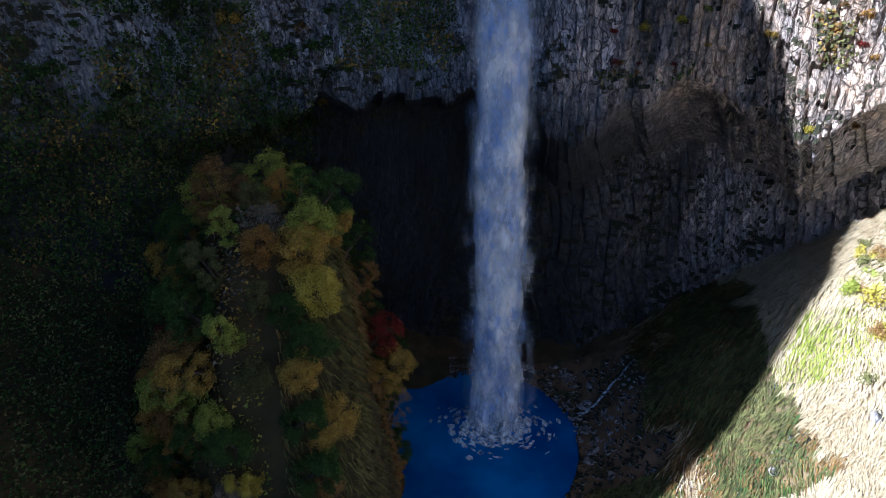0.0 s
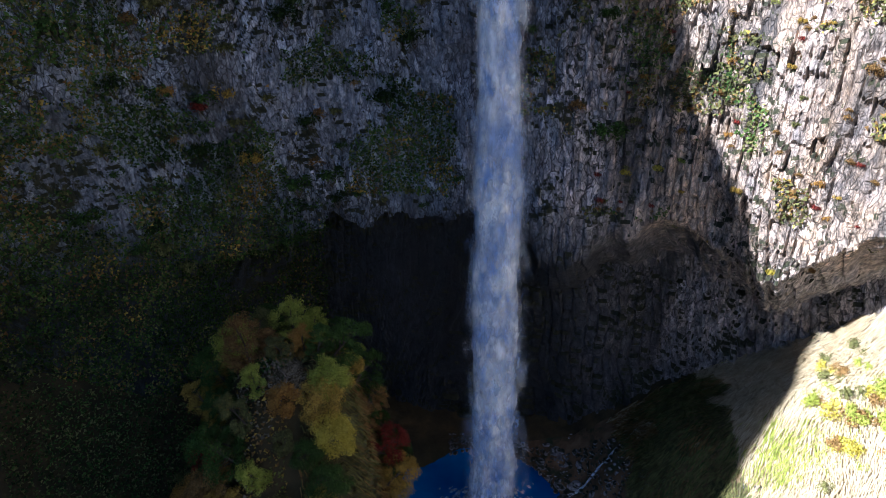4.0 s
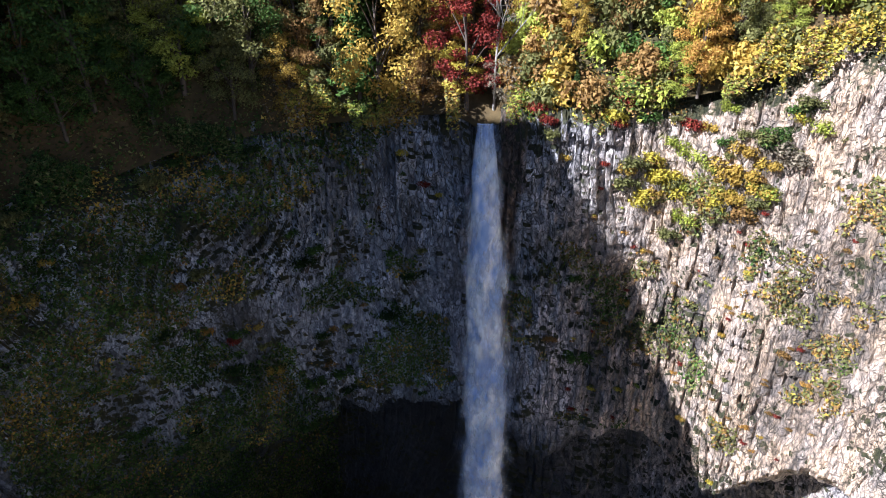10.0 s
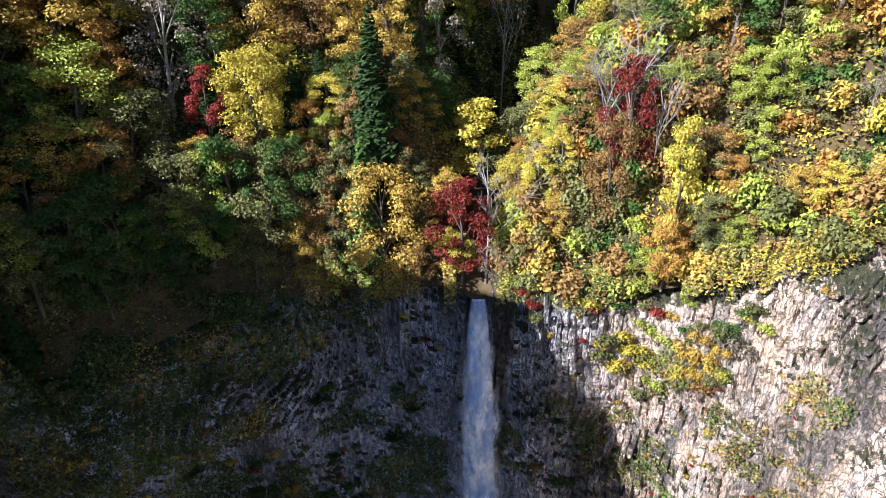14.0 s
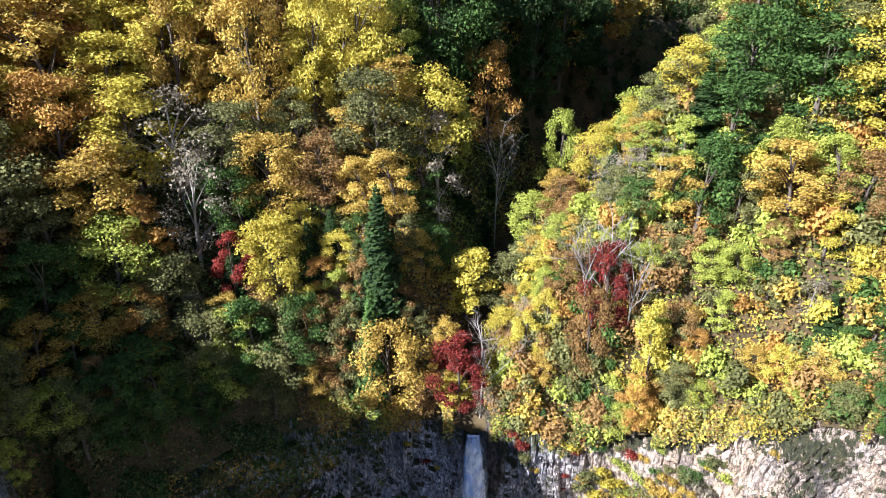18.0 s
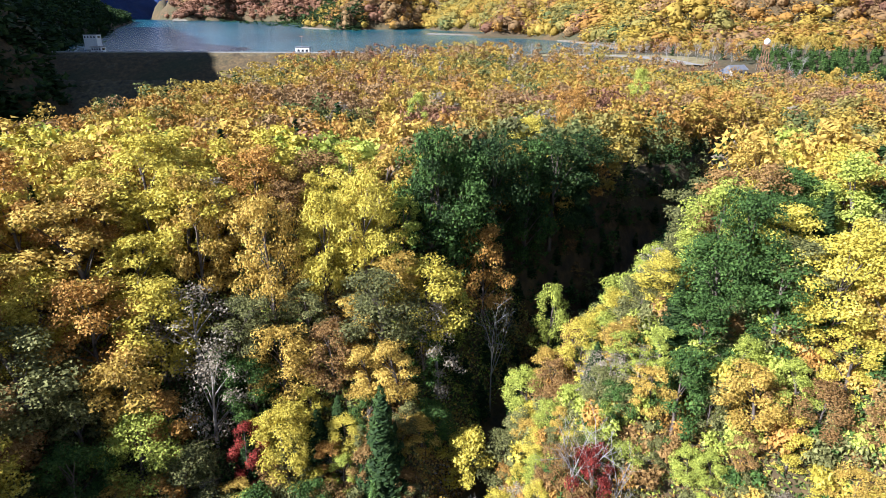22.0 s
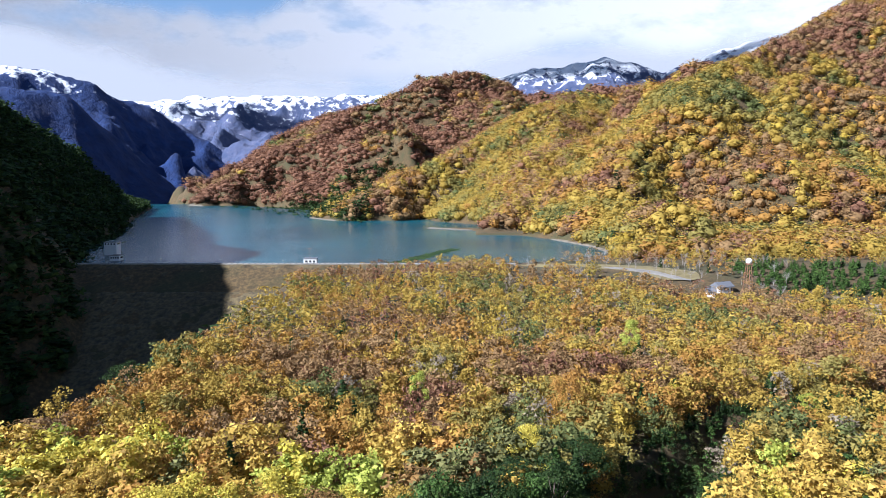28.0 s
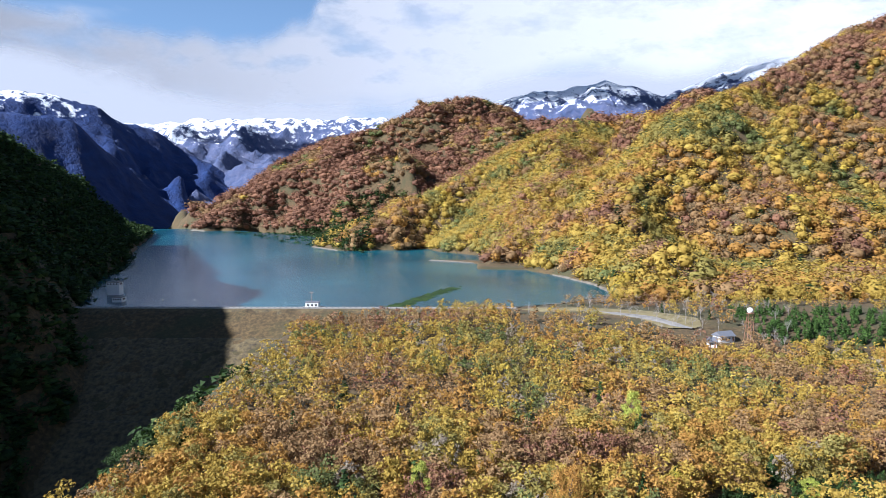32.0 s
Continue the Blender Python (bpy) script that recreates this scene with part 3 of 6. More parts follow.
def leaf_cards(pos, nrm, size, rng, stretch=1.5, droop=None):
    """Pointed leaf sprays at pos that face nrm."""
    n = len(pos)
    nrm = nrm / (np.linalg.norm(nrm, axis=1)[:, None] + 1e-9)
    ref = rng.normal(size=(n, 3)) if droop is None else droop
    u = np.cross(nrm, ref)
    u /= np.linalg.norm(u, axis=1)[:, None] + 1e-9
    v = np.cross(nrm, u)
    s = np.asarray(size).reshape(-1, 1) * (0.65 + 0.7 * rng.random((n, 1)))
    a = pos - v * s * 0.5 * stretch
    b = pos + u * s * 0.5 - nrm * s * 0.14
    d = pos - u * s * 0.5 - nrm * s * 0.14
    verts = np.stack([a + (b + d - 2 * pos) * 0.3, b + v * s * 0.4, d + v * s * 0.5], 1).reshape(-1, 3)
    return verts, np.arange(3 * n).reshape(-1, 3)


def crown_points(rng, centres, radii, n, squash=0.62, jitter=0.55):
    """Points and outward normals of leaves in flattened clumps, thickest towards their tops."""
    k = rng.choice(len(centres), n, p=radii ** 2 / np.sum(radii ** 2))
    d = rng.normal(size=(n, 3))
    d[:, 2] = d[:, 2] + 0.25
    d /= np.linalg.norm(d, axis=1)[:, None]
    r = radii[k] * (0.30 + 0.80 * rng.random(n) ** 0.7)
    p = centres[k] + d * r[:, None] * [1, 1, squash]
    return p, d * [0.8, 0.8, 0.6] + rng.normal(size=(n, 3)) * jitter + [0, 0, 0.55]


def blob(subdivisions):
    """A unit sphere's corners and triangles."""
    bm = bmesh.new()
    bmesh.ops.create_icosphere(bm, subdivisions=subdivisions, radius=1.0)
    v = np.array([tuple(q.co) for q in bm.verts])
    f = np.array([[c.index for c in q.verts] for q in bm.faces])
    bm.free()
    return v, f


DOME = blob(1)
FINE_DOME = blob(2)


def leafy_masses(rng, centres, radii, thick=0.78):
    """The dense inner leafage of each bough, uneven, that hides the sky behind it."""
    v, f = DOME
    pieces = []
    for c, r in zip(centres, radii):
        lump = 1 + 0.34 * rng.normal(size=(len(v), 1)).clip(-1.6, 1.4)
        turn = np.array(Euler((rng.random() * 6, rng.random() * 6, 0)).to_matrix())
        pieces.append(((v * lump) @ turn * r * thick * [1, 1, 0.9] + c, f))
    return joined(pieces)


def far_crown(rng, spread, cards, size):
    """A crown seen from afar: a lobed dome of leaves, 10 m high, with sprays that break its outline."""
    v = FINE_DOME[0]
    lobes = rng.normal(size=(11, 3)) + [0, 0, 0.5]
    lobes /= np.linalg.norm(lobes, axis=1)[:, None]
    swell = 0.74 + 0.34 * np.max(np.exp(7.0 * (v @ lobes.T - 1)) * rng.uniform(0.6, 1.1, 11), axis=1, keepdims=True) + 0.05 * rng.normal(size=(len(v), 1))
    dome = v * swell * [spread, spread, 4.6] + [0, 0, 5.2]
    k = rng.integers(0, len(v), cards)
    d = v[k] + rng.normal(size=(cards, 3)) * 0.22
    p = dome[k] + rng.normal(size=(cards, 3)) * [0.5, 0.5, 0.45]
    return joined([(DOME[0] * [spread * 0.62, spread * 0.62, 3.0] + [0, 0, 4.8], DOME[1]), leaf_cards(p, d + rng.normal(size=(cards, 3)) * 0.25 + [0, 0, 0.2], size, rng)])


def broadleaf(rng, height, spread, cards, size, clumps=30, low=0.22, core=0.0, flat=0.62):
    """Trunk with limbs, and tiers of leaf sprays at their ends, as two (verts, faces) pairs."""
    ts = np.linspace(0, 1, 7)
    bend = rng.normal(size=2) * height * 0.05
    trunk = np.stack([bend[0] * ts ** 2, bend[1] * ts ** 2, ts * height * 0.86], -1)
    pieces = [tube(trunk, height * 0.022 * (1.08 - ts), 6)]
    cs, rs = [], []
    for k in range(clumps):
        q = (k + rng.random()) / clumps
        f = low + (0.99 - low) * q
        a = k * 2.4 + rng.normal() * 0.6
        wide = spread * math.sin(math.pi * (0.16 + 0.76 * q)) ** 0.8 * (0.86 + 0.32 * rng.random())
        reach = wide * (0.30 + 0.56 * math.sqrt(rng.random()))
        end = np.array([math.cos(a) * reach + bend[0] * f, math.sin(a) * reach + bend[1] * f, height * (f - 0.03) + 0.03 * height * rng.normal()])
        cs.append(end)
        rs.append(spread * (0.26 + 0.17 * rng.random()) * (9.0 / max(clumps, 9)) ** 0.30 * 1.25)
        if k % 3 == 0:
            t0 = max(0.12, f - 0.24)
            base = np.array([np.interp(t0, ts, trunk[:, 0]), np.interp(t0, ts, trunk[:, 1]), t0 * height * 0.86])
            u = np.linspace(0, 1, 4)[:, None]
            pieces.append(tube(base + (end - base) * u + np.array([0, 0, 1]) * (u * (1 - u)) * height * 0.05, height * 0.008 * (1.1 - u[:, 0]), 3))
    cs.append(np.array([bend[0], bend[1], height * 0.93]))
    rs.append(spread * 0.26)
    cs, rs = np.array(cs), np.array(rs)
    p, n = crown_points(rng, cs, rs, cards, flat)
    leafy = [leaf_cards(p, n, size, rng)]
    if core:
        leafy.append(leafy_masses(rng, [np.array([0, 0, height * (0.52 + 0.5 * low)])], [spread], core))
    return joined(pieces), joined(leafy)


def conifer(rng, height, spread, cards, size):
    ts = np.linspace(0, 1, 6)
    trunk = np.stack([0 * ts, 0 * ts, ts * height * 0.97], -1)
    f = 1 - np.sqrt(rng.random(cards))
    f = 0.10 + 0.90 * f
    a = rng.random(cards) * 2 * np.pi
    tier = 0.82 + 0.28 * np.cos(f * 46 + a * 1.0) * 0.6 + 0.15 * np.cos(3 * a + 9 * f)
    r = spread * (1.02 - f) ** 0.8 * tier * (0.45 + 0.6 * rng.random(cards))
    p = np.stack([np.cos(a) * r, np.sin(a) * r, f * height - r * 0.22], -1)
    out = np.stack([np.cos(a), np.sin(a), 0 * a - 0.35], -1)
    n = np.stack([np.cos(a) * 0.5, np.sin(a) * 0.5, 0 * a + 0.9], -1) + rng.normal(size=(cards, 3)) * 0.3
    return tube(trunk, height * 0.016 * (1.05 - ts), 6), leaf_cards(p, n, size, rng, 1.9, np.cross(n, out))


def bare(rng, height, spread, twigs):
    """A leafless tree: forking pale limbs."""
    pieces = []

    def grow(base, way, length, rad, level):
        q = np.linspace(0, 1, 4)[:, None]
        side = rng.normal(size=3) * length * 0.10
        pts = base + way * length * q + side * q * q
        pieces.append(tube(pts, rad * (1.05 - 0.6 * q[:, 0]), 5 if level < 2 else 3))
        if level >= 3:
            return
        for _ in range(twigs if level else twigs + 2):
            f = 0.35 + 0.6 * rng.random()
            w = way + rng.normal(size=3) * [0.75, 0.75, 0.45] + [0, 0, 0.15]
            grow(base + way * length * f + side * f * f, w / np.linalg.norm(w), length * (0.42 + 0.18 * rng.random()), rad * 0.5, level + 1)

    grow(np.zeros(3), np.array([0, 0, 1.0]), height * 0.62, height * 0.010, 0)
    return joined(pieces)


# ---- the land ----
TURNS = np.concatenate([np.radians(np.arange(-180, -44, 3.0)), np.radians(np.arange(-44, 44, 0.4)), np.radians(np.arange(44, 180, 3.0))])
RINGS = [14.0]
while RINGS[-1] < 4700:
    RINGS.append(RINGS[-1] + max(1.0, RINGS[-1] * 0.0165))
RINGS = np.array(RINGS)


def ground_sheet():
    rr, az = RINGS, TURNS
    r, a = np.meshgrid(rr, az, indexing="ij")
    x, y = r * np.sin(a), r * np.cos(a)
    z = land(x, y, True)
    verts = np.stack([x, y, z], -1).reshape(-1, 3)
    cap = np.array([[0.0, 0.0, -0.9]])
    me = mesh_from("ground", np.concatenate([verts, cap]), grid_faces(len(rr), len(az), True)[:, ::-1], [GROUND], flat=False)
    return tagged(new("ground", me), "forest floor of brown leaf litter and moss on slopes", "ground", kind="structure")


ground = ground_sheet()


def on_ground(x, y):
    """Height of the ground sheet itself, between its corners."""
    v = np.empty(len(ground.data.vertices) * 3, np.float32)
    ground.data.vertices.foreach_get("co", v)
    g = v.reshape(-1, 3)[:-1].reshape(len(RINGS), len(TURNS), 3)[..., 2]
    r, a = np.hypot(x, y), np.arctan2(x, y)
    i = np.clip(np.searchsorted(RINGS, r) - 1, 0, len(RINGS) - 2)
    j = np.clip(np.searchsorted(TURNS, a) - 1, 0, len(TURNS) - 2)
    fr = np.clip((r - RINGS[i]) / (RINGS[i + 1] - RINGS[i]), 0, 1)
    fa = np.clip((a - TURNS[j]) / (TURNS[j + 1] - TURNS[j]), 0, 1)
    return (g[i, j] * (1 - fa) + g[i, j + 1] * fa) * (1 - fr) + (g[i + 1, j] * (1 - fa) + g[i + 1, j + 1] * fa) * fr


def shelf_ground():
    """The earth on top of the overhanging cliff, behind its rim."""
    d, s = np.meshgrid(np.arange(-44, 82, 0.8), np.linspace(0.2, 19.5, 30), indexing="ij")
    r, a = cliff_radius(d) + s, np.radians(d)
    x, y = CX + r * np.sin(a), CY + r * np.cos(a)
    z = land(x, y) - 0.05 - 1.4 * smooth(16.5, 19.5, s) - 2.0 * smooth(-40, -44, d)
    z = np.where(s < 1.7, np.maximum(z, rim_height(d) - 1.5 - 1.5 * (np.abs(d - 5) < 4)), z)
    me = mesh_from("shelf_ground", np.stack([x, y, z], -1).reshape(-1, 3), grid_faces(d.shape[0], d.shape[1]), [GROUND], flat=False)
    return tagged(new("shelf_ground", me), "leaf-covered earth along the rim of the cliff", "ground", kind="structure")


shelf_ground()


def cliff_wall():
    """The basalt wall: columns that step in and out, an undercut below, ledges."""
    fine = np.arange(-52, 52, 0.17)
    deg = np.concatenate([np.arange(-170, -54, 1.6), fine, np.arange(54, 170, 1.6)])
    rows = 235
    v = np.linspace(0, 1, rows)
    d, vv = np.meshgrid(deg, v, indexing="ij")
    rim = rim_height(d) + 0.8 * fbm(d * 0.94, 0 * d, 7, 61) + 1.2
    z0 = -3.0
    z = z0 + (rim - z0) * vv
    u = d * 0.95
    r = cliff_radius(d)
    big = 1.5 * fbm(u, z * 0.45, 13, 62, 2) + 0.45 * fbm(u, z * 0.7, 4.0, 63, 3)
    lean = (0.28 + 0.75 * smooth(-8, -26, d)) * fbm(u, z, 24, 64, 2)
    uu = u + lean * (z - 45) * 0.5 + 0.35 * fbm(u, z * 0.5, 3.5, 65, 3)
    pitch = 0.86
    col = np.floor(uu / pitch)
    tall = 0.6 + 1.9 * hash2(col, 0 * col + 3, 67) ** 1.5
    up = z / tall + 7 * hash2(col, 0 * col, 66) + 0.25 * (uu / pitch - col)
    seg = np.floor(up)
    gap = np.abs(uu / pitch - col - 0.5) * 2
    joint = np.abs(up - seg - 0.5) * 2
    tilt = (hash2(col, seg, 75) - 0.5) * 0.5 * (uu / pitch - col - 0.5) + (hash2(col, seg, 76) - 0.5) * 0.35 * (up - seg - 0.5)
    step = (hash2(col, seg, 68) - 0.5) * 0.62 + tilt + 0.26 * smooth(0.66, 1.0, gap) + 0.12 * smooth(0.8, 1.0, joint) + 0.16 * fbm(u, z, 0.9, 74, 2) + (hash2(np.floor(col / 3), np.floor(seg / 2), 69) - 0.5) * 0.75
    rough = 0.55 + 0.6 * smooth(-0.3, 0.4, fbm(u, z, 17, 70, 2))
    edge = 34.5 + 3.0 * smooth(12, 30, d) + 1.8 * fbm(u, 0 * u, 12, 71, 2) + 0.9 * (hash2(col, 0 * u, 77) - 0.5) + 1.2 * fbm(u, 0 * u, 3.0, 78, 2) + 4 * smooth(34, 44, d)
    depth = smooth(-34, -14, d) * smooth(66, 48, d)
    low = edge - z
    cave = 9.5 * np.clip(low / 3.2, 0, 1) ** 0.8
    eaves = 5.2 * np.clip(low / 5.5, 0, 1) + 4.6 * np.clip((low - 5.5) / 2.8, 0, 1)
    right = smooth(3, 13, d)
    under = depth * (cave * (1 - right) + eaves * right) + 1.0 * np.clip(low / 3, 0, 1)
    groove = -1.2 * smooth(2.2, 0.6, np.abs(d - 5.2)) * smooth(36, 50, z)
    cap = 2.4 * smooth(0.955, 1.0, vv)
    lean_out = 2.9 * smooth(73, 54, z) * smooth(-27, -10, d) * smooth(39, 27, d)
    rr = r + lean_out + under + big + step * rough * 0.95 - groove + cap - 1.0
    a = np.radians(d)
    verts = np.stack([CX + rr * np.sin(a), CY + rr * np.cos(a), z], -1).reshape(-1, 3)
    f = grid_faces(len(deg), rows)
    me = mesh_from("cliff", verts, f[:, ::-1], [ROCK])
    return tagged(new("cliff", me), "grey columnar basalt cliff with mossy ledges and an undercut painted dark", "cliff", kind="structure"), verts.reshape(len(deg), rows, 3)


cliff, CLIFF = cliff_wall()


def sheet(name, outline, z, mat, label, category):
    bm = bmesh.new()
    bm.faces.new([bm.verts.new((x, y, z)) for x, y in outline])
    bmesh.ops.triangulate(bm, faces=bm.faces[:])
    me = bpy.data.meshes.new(name)
    bm.to_mesh(me)
    bm.free()
    me.materials.append(mat)
    return tagged(new(name, me), label, category, kind="structure")


lake = sheet("lake", [(-420, 474.5), (160, 474.5), (300, 540), (300, 800), (200, 1000), (0, 1150), (-200, 1400), (-500, 1750), (-700, 2000), (-950, 1950), (-900, 1600), (-640, 1000)],
             LAKE_Z, LAKE, "still blue-green mountain reservoir with darker reflections", "lake")
pool = sheet("plunge_pool", [(5 + 13.5 * math.cos(a), 54 + 15 * math.sin(a)) for a in np.linspace(0, 2 * math.pi, 48, endpoint=False)], POOL_Z - 0.02, POOL,
             "deep blue plunge pool below the waterfall", "pool")
stream = sheet("stream", [(-3, 44), (11, 44), (12, 20), (14, -120), (-12, -120), (-2, 20)], POOL_Z - 0.35, POOL, "blue stream that runs out of the pool", "stream")


# ---- distant mountains ----
def mountain_material(name, rock, wood, snowline, snow_soft):
    m, t, n, p = nodes_of(name)
    a = noise_node(t, 0.02, 6, 0.65)
    b = noise_node(t, 0.006, 5, 0.6)
    r = ramp_node(t, [(0.35, wood), (0.65, rock)])
    wire(t, a, "Fac", r, "Fac")
    geo = n.new("ShaderNodeNewGeometry")
    s = n.new("ShaderNodeSeparateXYZ")
    wire(t, geo, "Position", s, "Vector")
    h = n.new("ShaderNodeMath")
    h.operation = "MULTIPLY_ADD"
    h.inputs[1].default_value = 900.0
    wire(t, a, "Fac", h, 0)
    tilt = n.new("ShaderNodeMath")
    tilt.operation = "MULTIPLY_ADD"
    tilt.inputs[1].default_value = -0.09
    wire(t, s, "X", tilt, 0)
    wire(t, s, "Z", tilt, 2)
    wire(t, tilt, "Value", h, 2)
    c = mix_node(t, r.outputs["Color"], (0.80, 0.83, 0.88), span(t, h.outputs[0], snowline, snowline + snow_soft))
    t.links.new(c, p.inputs["Base Color"])
    p.inputs["Roughness"].default_value = 0.95
    bump(t, p, a.outputs["Fac"], 0.8, 25)
    return m


def mountain(name, line, slope, rough, mat, label, seed, width=1500, step=22):
    xs = [p[0] for p in line]
    ys = [p[1] for p in line]
    gx = np.arange(min(xs) - 250, max(xs) + 250, step)
    gy = np.arange(min(ys) - width, max(ys) + 300, step)
    x, y = np.meshgrid(gx, gy, indexing="ij")
    d, top = along(x, y, line)
    relief = spurs(x, y, 420, seed) - 0.62
    z = top + 0.10 * rough * fbm(x, y, 90, seed + 9, 3) - slope * d + 1.9 * rough * relief * np.clip(d / 220, 0.12, 1)
    z = np.where(np.hypot(x, y) < 4650, z, 60)
    me = mesh_from(name, np.stack([x, y, np.maximum(z, 60)], -1).reshape(-1, 3), grid_faces(len(gx), len(gy)), [mat], flat=False)
    return tagged(new(name, me), label, "mountain", kind="structure")


# distance haze and shade are put into these base colours as blue
HAZE_BLUE = mountain_material("haze_blue_mountain_forest", (0.006, 0.028, 0.120), (0.003, 0.016, 0.075), 1265, 70)
SNOWY = mountain_material("haze_tinted_snowy_rock", (0.085, 0.095, 0.165), (0.035, 0.055, 0.125), 1185, 80)
mountain("mountain_far_left", [(-2279, 2600, 725), (-1924, 2750, 680), (-1783, 2900, 705), (-1593, 2950, 640), (-1412, 3250, 528), (-1082, 3300, 355)], 0.85, 170, HAZE_BLUE,
         "forested mountain in painted haze blue, with a snowy crest", 81)
mountain("mountain_near_left", [(-1672, 1900, 488), (-1392, 2150, 510), (-1317, 2250, 505), (-1172, 2350, 338), (-973, 2420, 140)], 0.85, 110, HAZE_BLUE, "forested mountainside in painted haze blue", 85)
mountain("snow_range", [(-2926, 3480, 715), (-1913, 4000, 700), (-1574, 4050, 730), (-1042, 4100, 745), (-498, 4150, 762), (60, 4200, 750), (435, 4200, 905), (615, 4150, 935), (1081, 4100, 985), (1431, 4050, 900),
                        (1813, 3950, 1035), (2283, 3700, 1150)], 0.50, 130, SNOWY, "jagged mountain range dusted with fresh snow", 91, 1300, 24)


def cloud_bank():
    """Cloud that lies on the crest of the snowy range and hides its tops."""
    crest_x = [-2300, -1913, -1574, -1042, -498, 60, 435, 700, 1081, 1431, 1813, 2300]
    crest_z = [1000, 900, 790, 760, 770, 800, 900, 960, 955, 900, 985, 1010]
    x, z = np.meshgrid(np.arange(-2500, 2700, 25.0), np.arange(560, 1640, 20.0), indexing="ij")
    base = np.interp(x, crest_x, crest_z) + 45 * fbm(x, 0 * x, 420, 151, 4)
    top = np.interp(x, [-2700, -2300, -1500, -1050, -760, -560], [1330, 1270, 1140, 1110, 1280, 1800]) + 60 * fbm(x, 0 * x, 300, 154, 4)
    y = 3780 - 0.00006 * (x - 200) ** 2
    body = smooth(-40, 130, z - base) * smooth(1640, 1480, z) * smooth(50, -80, z - top)
    m, t, n, p = nodes_of("cloud")
    p.inputs["Base Color"].default_value, p.inputs["Roughness"].default_value = (0.46, 0.475, 0.50, 1), 1.0
    at = n.new("ShaderNodeAttribute")
    at.attribute_name = "body"
    puff = noise_node(t, 0.0028, 8, 0.55, (1, 1, 2.2))
    thin = n.new("ShaderNodeMath")
    thin.operation = "MULTIPLY"
    wire(t, at, "Fac", thin, 0)
    t.links.new(span(t, puff.outputs["Fac"], 0.34, 0.52, 0.45, 1.0), thin.inputs[1])
    t.links.new(thin.outputs[0], p.inputs["Alpha"])
    me = mesh_from("cloud_bank", np.stack([x, y, z], -1).reshape(-1, 3), grid_faces(*x.shape), [m], flat=False)
    me.attributes.new("body", "FLOAT", "POINT").data.foreach_set("value", body.astype(np.float32).ravel())
    return tagged(new("cloud_bank", me), "white cloud bank lying on the mountain crest", "cloud", kind="structure")


cloud_bank()


# ---- waterfall ----
def waterfall():
    rng = np.random.default_rng(5)
    root = tagged(new("waterfall"), "tall white waterfall plunging off the basalt cliff", "waterfall")

    def centre(z):
        f = np.clip((75.0 - z) / 75.0, 0, 1)
        return 4.6 + 1.5 * f ** 0.8, 60.0 - 2.4 * f ** 0.5

    def half(z):
        return np.interp(z, [0, 10, 30, 50, 62, 70, 74, 76], [3.7, 3.3, 3.0, 2.7, 2.2, 1.6, 1.1, 0.8])

    def curtain(name, wide, front, mat, seed, fade):
        zs = np.linspace(75.2, -0.2, 190)
        cs = np.linspace(-1, 1, 40)
        z, c = np.meshgrid(zs, cs, indexing="ij")
        cx, cy = centre(z)
        ragged = 1 + 0.16 * fbm(np.sign(c) * 5 + 0 * z, z, 4, seed, 4)
        x = cx + c * half(z) * ragged * wide
        y = cy - front - 1.3 * np.sqrt(np.clip(1 - c * c, 0, 1)) * half(z) / 3 + 0.5 * fbm(x * 1.2, z * 0.6, 2.4, seed + 1, 3)
        me = mesh_from(name, np.stack([x, y, z], -1).reshape(-1, 3), grid_faces(190, 40), [mat], flat=False)
        me.attributes.new("body", "FLOAT", "POINT").data.foreach_set("value", (1 - np.abs(c) ** fade).astype(np.float32).ravel())
        part(name, me, root)

    curtain("water_sheet", 0.84, 0.0, FALL, 72, 5.0)
    curtain("water_veil", 0.96, 0.35, VEIL, 172, 3.0)
    curtain("water_spray", 1.16, 0.1, SPRAY, 272, 2.0)
    curtain("water_spray", 1.26, 0.6, SPRAY, 372, 1.6)
    pieces = []
    for _ in range(340):
        a, r = rng.random() * 6.283, 4.6 * abs(rng.normal()) * 0.6
        p = np.array([6.0 + r * math.cos(a) * 1.15, 56.6 + r * math.sin(a) * 0.8, 0])
        h = max(0.15, (2.4 - 0.55 * r) * rng.random())
        q = np.linspace(0, 1, 4)[:, None]
        lean = np.array([math.cos(a), math.sin(a), 0]) * 0.5
        pieces.append(tube(p + lean * q * h + np.array([0, 0, 1]) * q * h, (0.28 + 0.25 * rng.random()) * (1.05 - q[:, 0]), 5))
    v, f = joined(pieces)
    tagged(part("splash", mesh_from("splash", v, f, [FOAM], flat=False), root), kind="stuff")
    pieces = []
    for _ in range(260):
        a = rng.random() * 6.283
        r = 1.2 + 2.9 * abs(rng.normal()) ** 0.8
        sx = 7.5 if rng.random() < 0.3 else 6.0
        c = np.array([sx + r * math.cos(a), 56.2 - 0.6 * (sx > 7) + r * math.sin(a) * 0.72, 0.02 + 0.03 * rng.random()])
        q = np.linspace(0, 2 * np.pi, 7)[:6] + rng.random()
        s = rng.uniform(0.10, 0.55) * (1.3 - 0.13 * r)
        if s < 0.06:
            continue
        turn = a + 1.57
        e = np.stack([np.cos(q) * s * 2.0, np.sin(q) * s * 0.7], -1) * rng.uniform(0.6, 1.3, (6, 1))
        ring = c + np.stack([e[:, 0] * math.cos(turn) - e[:, 1] * math.sin(turn), e[:, 0] * math.sin(turn) + e[:, 1] * math.cos(turn), 0 * q], -1)
        pieces.append((ring, np.array([[0, 1, 2, 3], [0, 3, 4, 5]])))
    v, f = joined(pieces)
